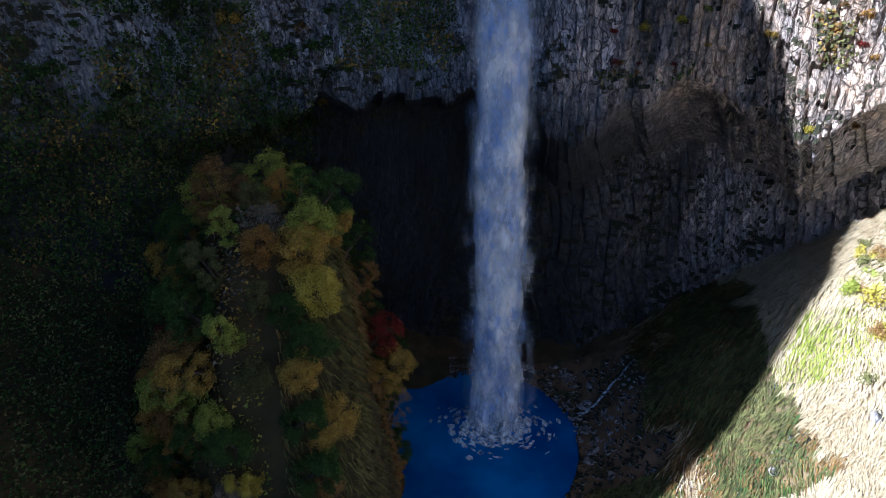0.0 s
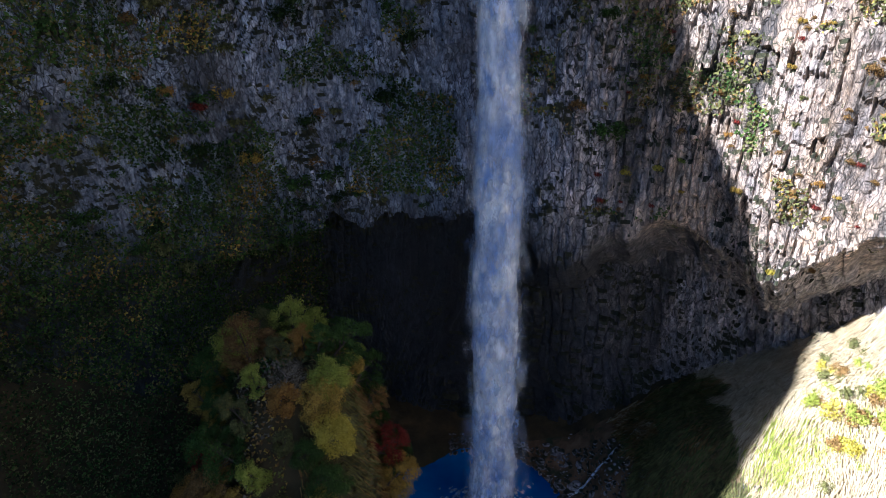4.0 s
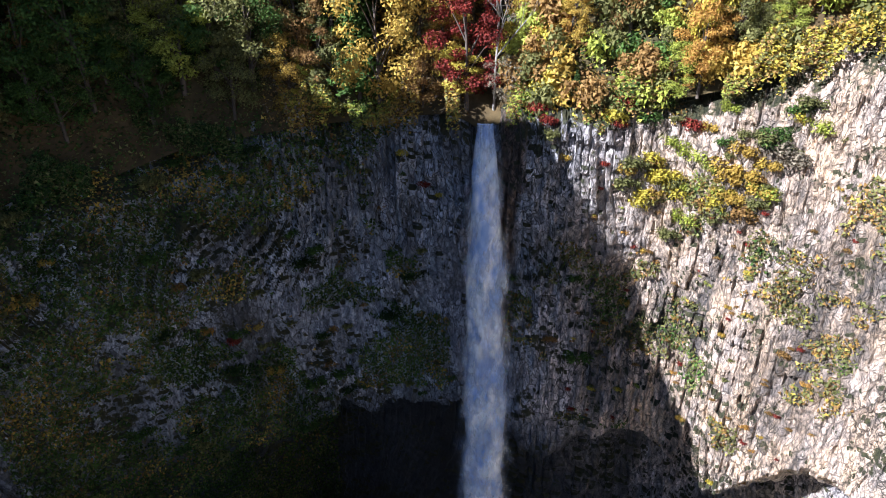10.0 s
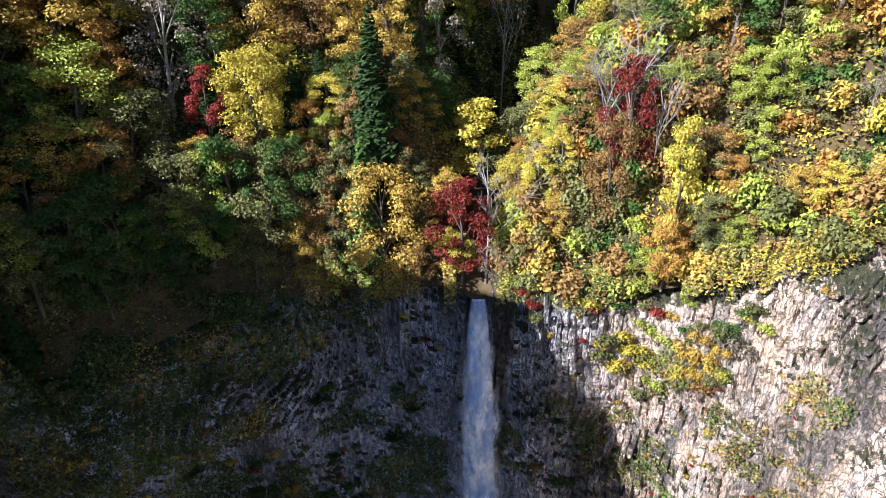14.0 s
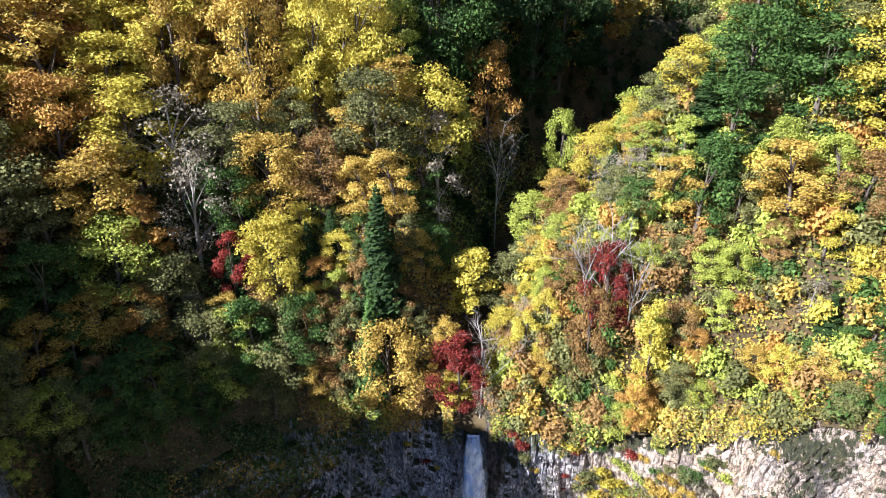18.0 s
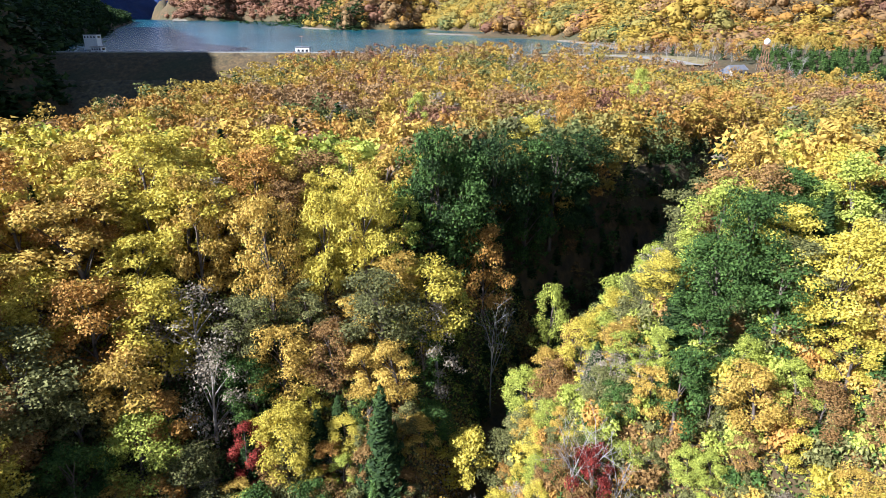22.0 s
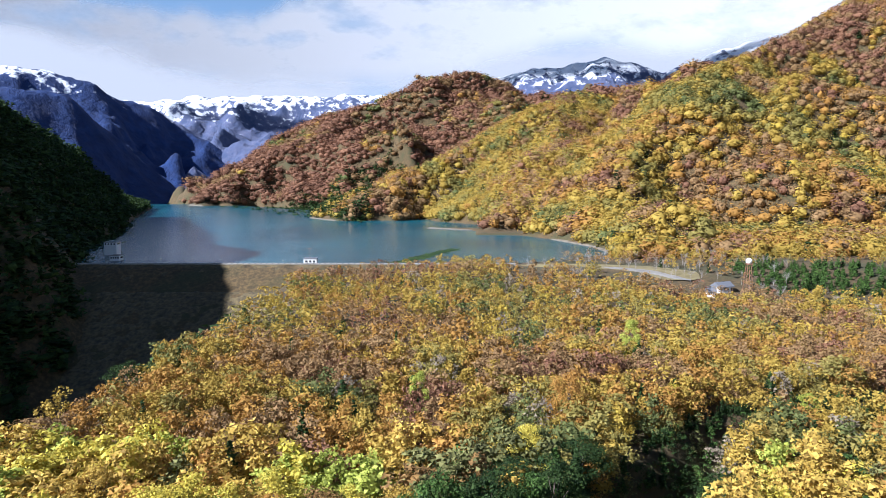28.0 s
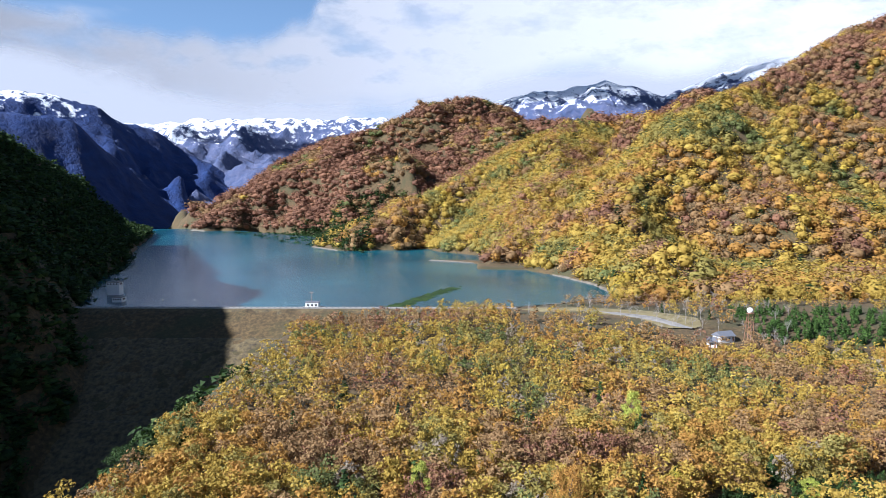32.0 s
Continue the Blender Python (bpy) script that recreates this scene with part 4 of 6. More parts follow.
    tagged(part("foam", mesh_from("foam", v, f, [FOAM]), root), kind="stuff")
    return root


waterfall()


# ---- trees ----
def thing_tree(name, trunk, crown, kind, bark, label, category="tree", group="trees above the cliff"):
    root = tagged(new(name), label, category, group)
    part("trunk", mesh_from("trunk", *trunk, [bark], flat=False), root)
    if crown is not None:
        part("crown", mesh_from("crown", *crown, [LEAF[kind]], flat=False), root)
    return root


WORDS = {"yellow": "bright yellow", "gold": "golden", "orange": "orange", "rust": "rusty brown", "red": "crimson", "olive": "olive green", "lime": "yellow-green",
         "green": "deep green", "pine": "dark green", "grey": "grey-brown, thinly leaved"}
STOCK = {}


def stock_tree(shape, kind):
    """A model tree 10 m high, built once for each shape and leaf colour."""
    key = (shape, kind)
    if key not in STOCK:
        rng = np.random.default_rng(100 + 17 * shape + 131 * KINDS.index(kind))
        if shape == 9:
            t, c = bare(rng, 10, 4, 4), None
            ob = thing_tree("bare_tree", t, c, kind, PALE_BARK, "leafless tree with pale forking limbs")
        elif shape == 8:
            t, c = conifer(rng, 10, 2.5, 5200, 0.27)
            ob = thing_tree("conifer", t, c, kind, BARK, "conifer with %s drooping boughs" % WORDS[kind])
        else:
            spread = (3.3, 2.6, 3.9, 2.9)[shape]
            n = (7200, 5600, 8200, 6200)[shape]
            if kind == "grey":
                n = 2300
            t, c = broadleaf(rng, 10, spread, n, 0.165, (34, 27, 40, 30)[shape], (0.20, 0.12, 0.24, 0.16)[shape])
            ob = thing_tree({"red": "maple_tree", "orange": "maple_tree", "gold": "beech_tree", "yellow": "beech_tree"}.get(kind, "broadleaf_tree"), t, c, kind, PALE_BARK if kind == "grey" else BARK, "broadleaf tree with %s autumn leaves on a steep slope" % WORDS[kind])
        ob.location = (0, -900, -400)
        STOCK[key] = ob
    return STOCK[key]


USED = set()


def plant(shape, kind, x, y, z, height, turn, wide=1.0, lean=0.0):
    ob = stock_tree(shape, kind)
    m = pose(x, y, z, lean, 0, turn) @ Matrix.Diagonal((height / 10 * wide, height / 10 * wide, height / 10, 1))
    if ob.name not in USED:
        USED.add(ob.name)
        ob.matrix_basis = m
        return ob
    c = copy_thing(ob, m)
    c.matrix_basis = m
    return c


KEYED = []


def stand(shape, kind, x, y, top, height, wide=1.0, turn=0.0):
    """A tree told apart in the wood, by the place and height of its top."""
    KEYED.append((x, y, height * wide))
    away = np.array([x - CX, y - CY]) / math.hypot(x - CX, y - CY)
    for k in range(44):
        q = np.array([x, y]) + away * 0.4 * k
        base = float(land(q[:1], q[1:])[0]) - 0.3
        if base > top - 1.4 * height:
            break
    tall = max(top - base, 0.7 * height)
    return plant(shape, kind, q[0], q[1], base, tall, turn, wide * height / tall)


stand(8, "pine", -6.4, 62.8, 105.6, 15, 1.2)
stand(0, "red", 2.6, 57.6, 88.5, 9.5, 1.25, 40)
stand(9, "grey", 5.0, 56.6, 94, 13, 1.1, 20)
stand(9, "grey", 7.0, 70.0, 112, 13, 1.0, 70)
stand(2, "gold", -5.2, 56.8, 90, 12, 1.15, 10)
stand(1, "olive", -9.0, 57.8, 91, 10, 1.2, 80)
stand(8, "green", -7.2, 58.6, 94, 13, 1.0)
stand(0, "yellow", -18.8, 65.0, 101, 10.5, 1.25, 15)
stand(1, "red", -24.0, 65.0, 99.5, 9, 1.1, 65)
stand(3, "rust", -8.5, 61.0, 96, 9, 1.0, 30)
stand(0, "rust", -12.6, 59.5, 91, 9, 1.1, 130)
stand(9, "grey", 16.5, 59.5, 106, 14, 1.15, 120)
stand(9, "grey", 19.5, 61.5, 107, 14, 1.0, 220)
stand(9, "grey", 21.5, 59.0, 104, 12, 1.0, 300)
stand(0, "red", 18.2, 57.6, 101.5, 10, 0.9, 10)
stand(0, "rust", 16.6, 56.8, 96, 10, 0.9, 75)
stand(1, "yellow", 22.9, 54.6, 96, 11, 0.9, 45)
stand(0, "orange", 22.4, 54.0, 87, 6.5, 1.1, 90)
stand(2, "orange", 7.0, 84.0, 117, 13, 1.0, 50)
stand(1, "lime", 2.5, 80.0, 112.5, 11, 0.9, 150)
stand(3, "grey", 0.2, 69.5, 111, 12, 1.2, 90)
stand(0, "grey", -30.0, 71.0, 109, 12, 1.2, 200)
for k, (x, y, top) in enumerate(((0.6, 90, 133), (6, 93, 132), (10, 100, 131), (16, 106, 130), (22, 113, 129), (28, 120, 128), (3, 97, 129), (9, 107, 128), (15, 114, 127), (24, 121, 127), (31, 127, 126), (-1, 95, 130))):
    stand((2, 8, 2, 1)[k % 4], ("green", "pine", "pine")[k % 3], x, y, top, 18, 1.05, 47 * k)
stand(2, "green", 45.0, 76.5, 128, 16, 0.95, 60)
stand(2, "green", 51.5, 85.0, 128, 15, 0.95, 140)
stand(2, "yellow", 18.0, 125.0, 130, 15, 1.0, 60)
stand(2, "green", 38.6, 70.0, 130, 17, 0.88, 30)
stand(2, "green", 35.2, 70.0, 125, 16, 0.92, 100)
stand(1, "green", 32.0, 66.5, 119, 14, 1.04, 160)
stand(1, "green", 29.0, 63.0, 112, 12, 1.10, 250)
stand(2, "yellow", 45.0, 62.5, 127.5, 14, 1.1, 50)
stand(0, "yellow", 50.0, 66.0, 128, 14, 1.1, 120)
stand(2, "yellow", 26.8, 81.5, 112, 8, 1.2, 190)
stand(2, "yellow", 21.0, 78.5, 110, 8, 1.2, 10)
stand(0, "lime", 15.0, 75.0, 108.5, 9, 1.1, 200)
stand(0, "gold", -34.0, 84.0, 128.5, 15, 1.0, 10)
stand(2, "gold", -24.0, 84.0, 126, 15, 0.95, 60)
stand(2, "yellow", -10.5, 87.0, 128, 16, 0.9, 110)
stand(0, "yellow", -16.5, 85.0, 126, 14, 0.9, 210)
stand(2, "gold", -64.0, 111.0, 128, 15, 1.1, 260)
stand(2, "orange", -46.0, 74.0, 117, 14, 1.2, 310)
stand(1, "lime", -4.8, 165.0, 130, 15, 0.8, 10)
stand(2, "orange", 34.0, 155.0, 132.5, 17, 0.9, 60)
stand(2, "pine", -95.0, 187.0, 126, 17, 0.95, 110)
stand(0, "lime", 71.0, 226.0, 131, 14, 0.9, 160)
stand(0, "lime", 110.0, 177.0, 119, 12, 0.9, 210)
stand(2, "gold", 92.0, 178.0, 124, 14, 0.8, 260)
stand(0, "yellow", 68.0, 172.0, 124, 13, 0.8, 300)


for kind, shape, x, y, top, tall in (("green", 0, -14, 60, 92, 9), ("olive", 2, -17.5, 60.5, 91, 10), ("green", 1, -21, 61, 93, 11), ("lime", 3, -24, 60, 91, 10), ("olive", 0, -28, 59, 91, 10),
                                     ("green", 2, -32, 58, 90, 10), ("green", 3, -36, 55.5, 89, 10), ("olive", 1, -39, 53, 88, 9), ("rust", 1, -11, 59.5, 88, 8), ("olive", 2, -19, 58.5, 84, 7),
                                     ("green", 0, -26, 57, 84, 7), ("green", 2, -33, 54.5, 83, 7)):
    stand(shape, kind, x, y, top, tall, 1.3, 31 * x)


def slope_trees():
    """The other trees of the steep wooded shelf above the cliff."""
    rng = np.random.default_rng(12)
    put = list(KEYED)
    names = ["yellow", "gold", "lime", "olive", "green", "rust", "grey", "orange", "red"]
    n = 12000
    xs, ys = rng.uniform(-80, 70, n), rng.uniform(36, 120, n)
    deg = np.degrees(np.arctan2(xs - CX, ys - CY))
    ss = np.hypot(xs - CX, ys - CY) - cliff_radius(deg)
    dcs, _ = along(xs, ys, CREEK)
    zs = land(xs, ys)
    ok = (ss > 0.3) & (ss < 42) & (np.abs(xs) < 0.76 * ys + 9) & (dcs > 2.0 + 8.0 * smooth(72, 92, ys) + 9.0 * smooth(80, 96, ys) * (xs > 10))
    for x, y, s, z in zip(xs[ok], ys[ok], ss[ok], zs[ok]):
        if len(put) > 375:
            break
        edge = float(smooth(0, 24, s))
        h = (0.62 if 10 < x < 36 and 66 < y < 94 else 1.0) * ((7.5 if x < -20 else 5.2) + 8.5 * edge) * rng.uniform(0.75, 1.2)
        if any((x - a) ** 2 + (y - b) ** 2 < (h * 0.16 + c * 0.16) ** 2 for a, b, c in put):
            continue
        put.append((x, y, h))
        if x < -24 and s < 13:
            w = [0.6, 1, 2.5, 6, 7, 1.5, 1, 0.6, 0.1]
        elif x > 14:
            w = [3.2, 3, 5, 5, 5, 2.2, 1.8, 1.0, 0.1]
        elif s > 20:
            w = [8, 7, 1.5, 1.5, 1, 0.8, 0.8, 2.2, 0.1]
        else:
            w = [4, 4, 2.0, 4.0, 4.0, 1.8, 1.6, 1.3, 0.12]
        kind = names[rng.choice(9, p=np.array(w) / sum(w))]
        shape = int(rng.integers(0, 4))
        if kind == "green" and rng.random() < 0.4:
            shape, kind = 8, "pine"
        plant(shape, kind, x, y, z - 0.3, h, rng.uniform(0, 360), rng.uniform(1.0, 1.4))


slope_trees()


def spur_trees():
    """Small trees that cover the rocky spur beside the pool."""
    rng = np.random.default_rng(14)
    names = ["olive", "green", "orange", "rust", "lime", "red", "gold", "grey", "yellow"]
    put = []
    for _ in range(9000):
        x, y = rng.uniform(-28, -5), rng.uniform(30, 56)
        if math.hypot((x + 14.8) / 8.8, (y - 44.8) / 9.6) > 1.3 or (x > -9.6 and y < 47) or len(put) > 170:
            continue
        q = land(np.array([x, x + 0.3, x]), np.array([y, y, y + 0.3]))
        z = float(q[0])
        if any((x - a) ** 2 + (y - b) ** 2 + 0.8 * (z - c) ** 2 < 1.75 ** 2 for a, b, c in put):
            continue
        put.append((x, y, z))
        gx, gy = (q[1] - q[0]) / 0.3, (q[2] - q[0]) / 0.3
        steep = math.hypot(gx, gy)
        lean = 46 * min(steep / 3.0, 1.0)
        way = math.degrees(math.atan2(-gx, gy))
        kind = names[rng.choice(9, p=np.array([5, 6.5, 3.2, 2.6, 5, 0.5, 2.0, 1.6, 0.6]) / 27.0)]
        plant(int(rng.integers(0, 4)), kind, x, y, z - 0.5, rng.uniform(3.2, 5.7), way + rng.normal() * 12, rng.uniform(0.95, 1.3), lean)


spur_trees()


def forest(name, spots, cards, size, weights, label, seed, conifers=0.05, broad=1.0, patch=40, lift=(9e4, 1e5), clumps=7, core=0.0, bright=False, domed=False, needles="pine", palette=None):
    """A wood too large to count, in one mesh: many small crowns, each of many leaf sprays."""
    rng = np.random.default_rng(seed)
    models = []
    for k in range(7):
        if domed:
            models.append(far_crown(rng, 3.0 + 0.2 * k, cards, size))
        else:
            models.append(broadleaf(rng, 10, 2.9 + 0.25 * k, cards, size, clumps, 0.2, core, 0.75)[1])
    _, cc = conifer(rng, 10, 2.4, cards + 30, size * 1.1)
    palette = palette or FAR
    order = list(palette)
    kinds = list(weights)
    w = np.array([weights[k] for k in kinds], float)
    w /= w.sum()
    steps = 0.10 + 0.80 * np.cumsum(w)      # kinds stand in patches, in this order
    vs, fs, mi, n = [], [], [], 0
    for x, y, z, h in spots:
        if rng.random() < conifers:
            (mv, mf), k = cc, order.index(needles)
        else:
            q = 0.66 * float(np.clip(0.5 + 0.75 * fbm(x, y, patch, seed, 3), 0, 1)) + 0.34 * rng.random()
            if bright:
                q = q + 0.42 * float(smooth(20, -20, x) * smooth(190, 130, y)) - 0.06
            q = q - 0.42 * float(smooth(lift[0], lift[1], z))
            (mv, mf), k = models[rng.integers(7)], order.index(kinds[min(int(np.searchsorted(steps, max(q, 0.0))), len(kinds) - 1)])
        a = rng.random() * 6.283
        s = h / 10
        wd = s * rng.uniform(0.9, 1.3) * broad
        ca, sn = math.cos(a) * wd, math.sin(a) * wd
        v = np.empty_like(mv)
        v[:, 0] = mv[:, 0] * ca - mv[:, 1] * sn + x
        v[:, 1] = mv[:, 0] * sn + mv[:, 1] * ca + y
        v[:, 2] = mv[:, 2] * s + z
        vs.append(v)
        fs.append(mf + n)
        n += len(v)
        mi.append(np.full(len(mf), k))
    me = mesh_from(name, np.concatenate(vs), np.concatenate(fs), [palette[k] for k in order], np.concatenate(mi), flat=False)
    return tagged(new(name, me), label, "forest", kind="stuff")


def in_view(x, y, margin=0.06):
    return np.abs(x) < (0.74 + margin) * y + 12


def scatter(rng, n, x0, x1, y0, y1, gap, keep):
    """Spots no nearer than about gap, on a jittered lattice."""
    gx, gy = np.meshgrid(np.arange(x0, x1, gap), np.arange(y0, y1, gap), indexing="ij")
    x = (gx + rng.uniform(-0.46, 0.46, gx.shape) * gap).ravel()
    y = (gy + rng.uniform(-0.46, 0.46, gy.shape) * gap).ravel()
    ok = keep(x, y)
    return x[ok], y[ok]


def clearing(x, y):
    """Where no wood grows, behind the shore."""
    d, _ = along(x, y, [(70, 470, 0), (130, 455, 0), (175, 405, 0)])
    young = (x > 205) & (x < 330) & (y > 385) & (y < 462)
    thin = (x > 50) & (y > 400) & (y < 545) & (hash2(np.floor(x * 3), np.floor(y * 3), 79) < 0.62)
    return (d < 26 + 6 * fbm(x, y, 20, 77)) | young | thin


def plateau_woods():
    rng = np.random.default_rng(21)

    def keep(x, y):
        dc, _ = along(x, y, CREEK)
        deg = np.degrees(np.arctan2(x - CX, y - CY))
        s = np.hypot(x - CX, y - CY) - cliff_radius(deg)
        return in_view(x, y) & (s > 40) & (x > -97 + 4 * fbm(x, y, 30, 78) - 0.25 * np.clip(150 - y, 0, 400)) & (dc > 8 + 12 * (x > np.interp(y, [p[1] for p in CREEK], [p[0] for p in CREEK])) * smooth(136, 118, y)) & ~clearing(x, y) & (lake_distance(x, y) > 14) & ((x > 0) | (y < 436))

    mix = {"grey": 1.0, "rust": 4.5, "green": 0.7, "olive": 3.2, "orange": 3.2, "gold": 7, "yellow": 3.4, "lime": 0.5}
    far = {"russet": 1.0, "rust": 8, "orange": 5, "gold": 7, "olive": 3.4, "grey": 0.8, "yellow": 0.5, "green": 0.3}
    x, y = scatter(rng, 0, -140, 240, 75, 225, 5.5, keep)
    z = on_ground(x, y)
    back = y > 128 + 10 * fbm(x, y, 25, 80)
    forest("middle_wood", np.stack([x, y, z - 0.5, rng.uniform(8.5, 14, len(x))], -1)[back], 480, 0.50, far, "autumn wood of brown, gold and olive crowns on the plateau", 33, 0.03, 1.0, 24, clumps=16)
    x, y, z = x[~back], y[~back], z[~back]
    forest("near_wood", np.stack([x, y, z - 0.5, rng.uniform(9.5, 16, len(x))], -1), 560, 0.50, mix, "dense autumn wood of golden, olive and rust crowns", 31, 0.03, 1.0, 22, clumps=16, bright=True, palette=LEAF)
    x, y = scatter(rng, 0, -5, 150, 80, 192, 2.6, lambda a, b: (along(a, b, CREEK)[0] < np.where(b < 125, 21, 10)) & (along(a, b, CREEK)[0] > 1.5) & (np.hypot(a - CX, b - CY) - cliff_radius(np.degrees(np.arctan2(a - CX, b - CY))) > 22))
    z = on_ground(x, y)
    # mostly dark needle and leaf colours, standing in for the ravine's black shade
    forest("ravine_wood", np.stack([x, y, z - 0.4, rng.uniform(3.0, 5.5, len(x))], -1), 260, 0.55, {"pine": 6, "green": 4, "rust": 0.6, "olive": 1.5}, "low wood in the ravine of the creek, dark leaves standing in for shade", 34, 0.3, 1.2, 14, clumps=10, palette=LEAF)
    x, y = scatter(rng, 0, -140, 420, 225, 620, 6.6, lambda a, b: keep(a, b) & (on_ground(a, b) < 140))
    z = on_ground(x, y)
    forest("plateau_wood", np.stack([x, y, z - 0.5, rng.uniform(6.5, 12.0, len(x))], -1), 125, 0.80, far, "wide autumn wood of golden and brown crowns before the lake", 32, 0.02, 1.0, 35, clumps=9)


def hill_woods():
    rng = np.random.default_rng(22)

    def spots(x0, x1, y0, y1, gap, lo, hi, test):
        x, y = scatter(rng, 0, x0, x1, y0, y1, gap, lambda a, b: in_view(a, b) & (lake_distance(a, b) > 5))
        z = on_ground(x, y)
        ok = (z > lo) & test(x, y, z)
        x, y, z = x[ok], y[ok], z[ok]
        return np.stack([x, y, z - 5.0, rng.uniform(17, 25, len(x))], -1)

    warm = {"russet": 0.7, "rust": 4.2, "orange": 2.2, "gold": 6.5, "olive": 4.6, "yellow": 0.8, "green": 0.8}
    brown = {"russet": 12, "rust": 3.5, "orange": 0.6, "gold": 0.4, "olive": 0.5, "green": 0.3}
    a = spots(60, 1250, 520, 1500, 11.4, 117.8, 900, lambda x, y, z: (z > 121) | (x > 150))
    forest("right_hill_wood", a, 100, 0.82, warm, "sunlit autumn wood of gold and rust crowns on the hillside", 41, 0.02, 1.38, 70, (330, 620), domed=True)
    b = spots(-700, 450, 900, 1500, 11.6, 119, 900, lambda x, y, z: (x < 0.25 * y) & (x > -0.40 * y))
    c = spots(-800, 900, 1500, 2450, 16.5, 119, 900, lambda x, y, z: (z > 119) & (x > -0.42 * y))
    c[:, 3] *= 1.2
    forest("middle_hill_wood", b, 100, 0.82, warm, "autumn wood of gold and rust crowns above the lake shore", 42, 0.02, 1.38, 70, (240, 480), domed=True)
    forest("brown_hill_wood", c, 52, 1.0, brown, "reddish-brown autumn wood on a far ridge", 43, 0.01, 1.75, 90, domed=True)
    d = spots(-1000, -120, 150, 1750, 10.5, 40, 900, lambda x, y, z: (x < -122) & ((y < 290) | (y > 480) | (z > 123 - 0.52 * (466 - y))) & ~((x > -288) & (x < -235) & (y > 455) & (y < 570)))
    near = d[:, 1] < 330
    # only the darkest needle colour, to paint in the shade of valley and hillside
    forest("valley_wood", d[near], 320, 0.6, {"pine": 1}, "wood in the shaded valley below the dam, shade painted as dark needles", 45, 0.5, 1.1, core=0.45)
    forest("shaded_hill_wood", d[~near], 56, 1.25, {"pine": 1}, "wood on the shaded hillside beside the lake, shade painted as dark needles", 44, 0.5, 1.2, core=0.45)


plateau_woods()
hill_woods()


# ---- growth on the cliff ----
def cliff_frame():
    """Places on the cliff with outward directions, and each place's angle and height."""
    p = CLIFF
    du = np.gradient(p, axis=0)
    dv = np.gradient(p, axis=1)
    n = np.cross(dv, du)
    n /= np.linalg.norm(n, axis=2)[..., None] + 1e-9
    inward = np.stack([CX - p[..., 0], CY - p[..., 1], 0 * p[..., 0]], -1)
    n *= np.sign(np.sum(n * inward, -1))[..., None]
    deg = np.degrees(np.arctan2(p[..., 0] - CX, p[..., 1] - CY))
    return p.reshape(-1, 3), n.reshape(-1, 3), deg.ravel(), p[..., 2].ravel()


def cliff_cover():
    rng = np.random.default_rng(51)
    p, n, deg, z = cliff_frame()
    u = deg * 0.95
    want = 0.42 - 0.46 * smooth(-36, -14, -deg * 0 + deg) + 0.03 * smooth(20, 40, deg)
    want = want - 0.13 * smooth(6, 14, deg) + 0.25 * smooth(62, 74, z) * (deg < -8) + 0.35 * smooth(0.0, 5.0, z - rim_height(deg) + 4)
    want = want + 0.28 * smooth(46, 34, z) * smooth(10, -10, deg)
    patch = fbm(u, z * 0.8, 7, 52, 4) * 1.0 + fbm(u, z * 1.3, 1.6, 56, 2) * 0.35
    ok = (patch < want * 1.5 - 0.35) & (np.abs(deg) < 50) & (z > 0) & (np.abs(deg - 5) > 3.6) & ((z > 39) | (deg < -14))
    p, n, deg, z, u = (np.repeat(q[ok], 2, axis=0) for q in (p, n, deg, z, u))
    tone = fbm(u, z, 5, 53, 3) * 0.5 + rng.random(len(u)) * 0.8
    left = np.select([tone < 0.05, tone < 0.35, tone < 0.62, tone < 0.82, tone < 0.95], [KINDS.index(k) for k in ("pine", "green", "olive", "green", "rust")], KINDS.index("gold"))
    right = np.select([tone < 0.0, tone < 0.25, tone < 0.5, tone < 0.66, tone < 0.80, tone < 0.93], [KINDS.index(k) for k in ("green", "olive", "olive", "rust", "olive", "gold")], KINDS.index("rust"))
    kind = np.where(deg < 8 + 10 * (rng.random(len(deg)) - 0.5), left, right)
    pos = p + n * (0.05 + 0.4 * rng.random((len(p), 1))) + rng.normal(size=p.shape) * 0.16
    v, f = leaf_cards(pos, n + rng.normal(size=n.shape) * 0.5 + [0, 0, 0.5], 0.17 + 0.14 * rng.random(len(p)), rng)
    tagged(new("cliff_growth", mesh_from("cliff_growth", v, f, [LEAF[k] for k in KINDS], kind)), "creepers and small ferns that cover ledges of the cliff", "undergrowth", kind="stuff")


cliff_cover()


SHRUBS = {}


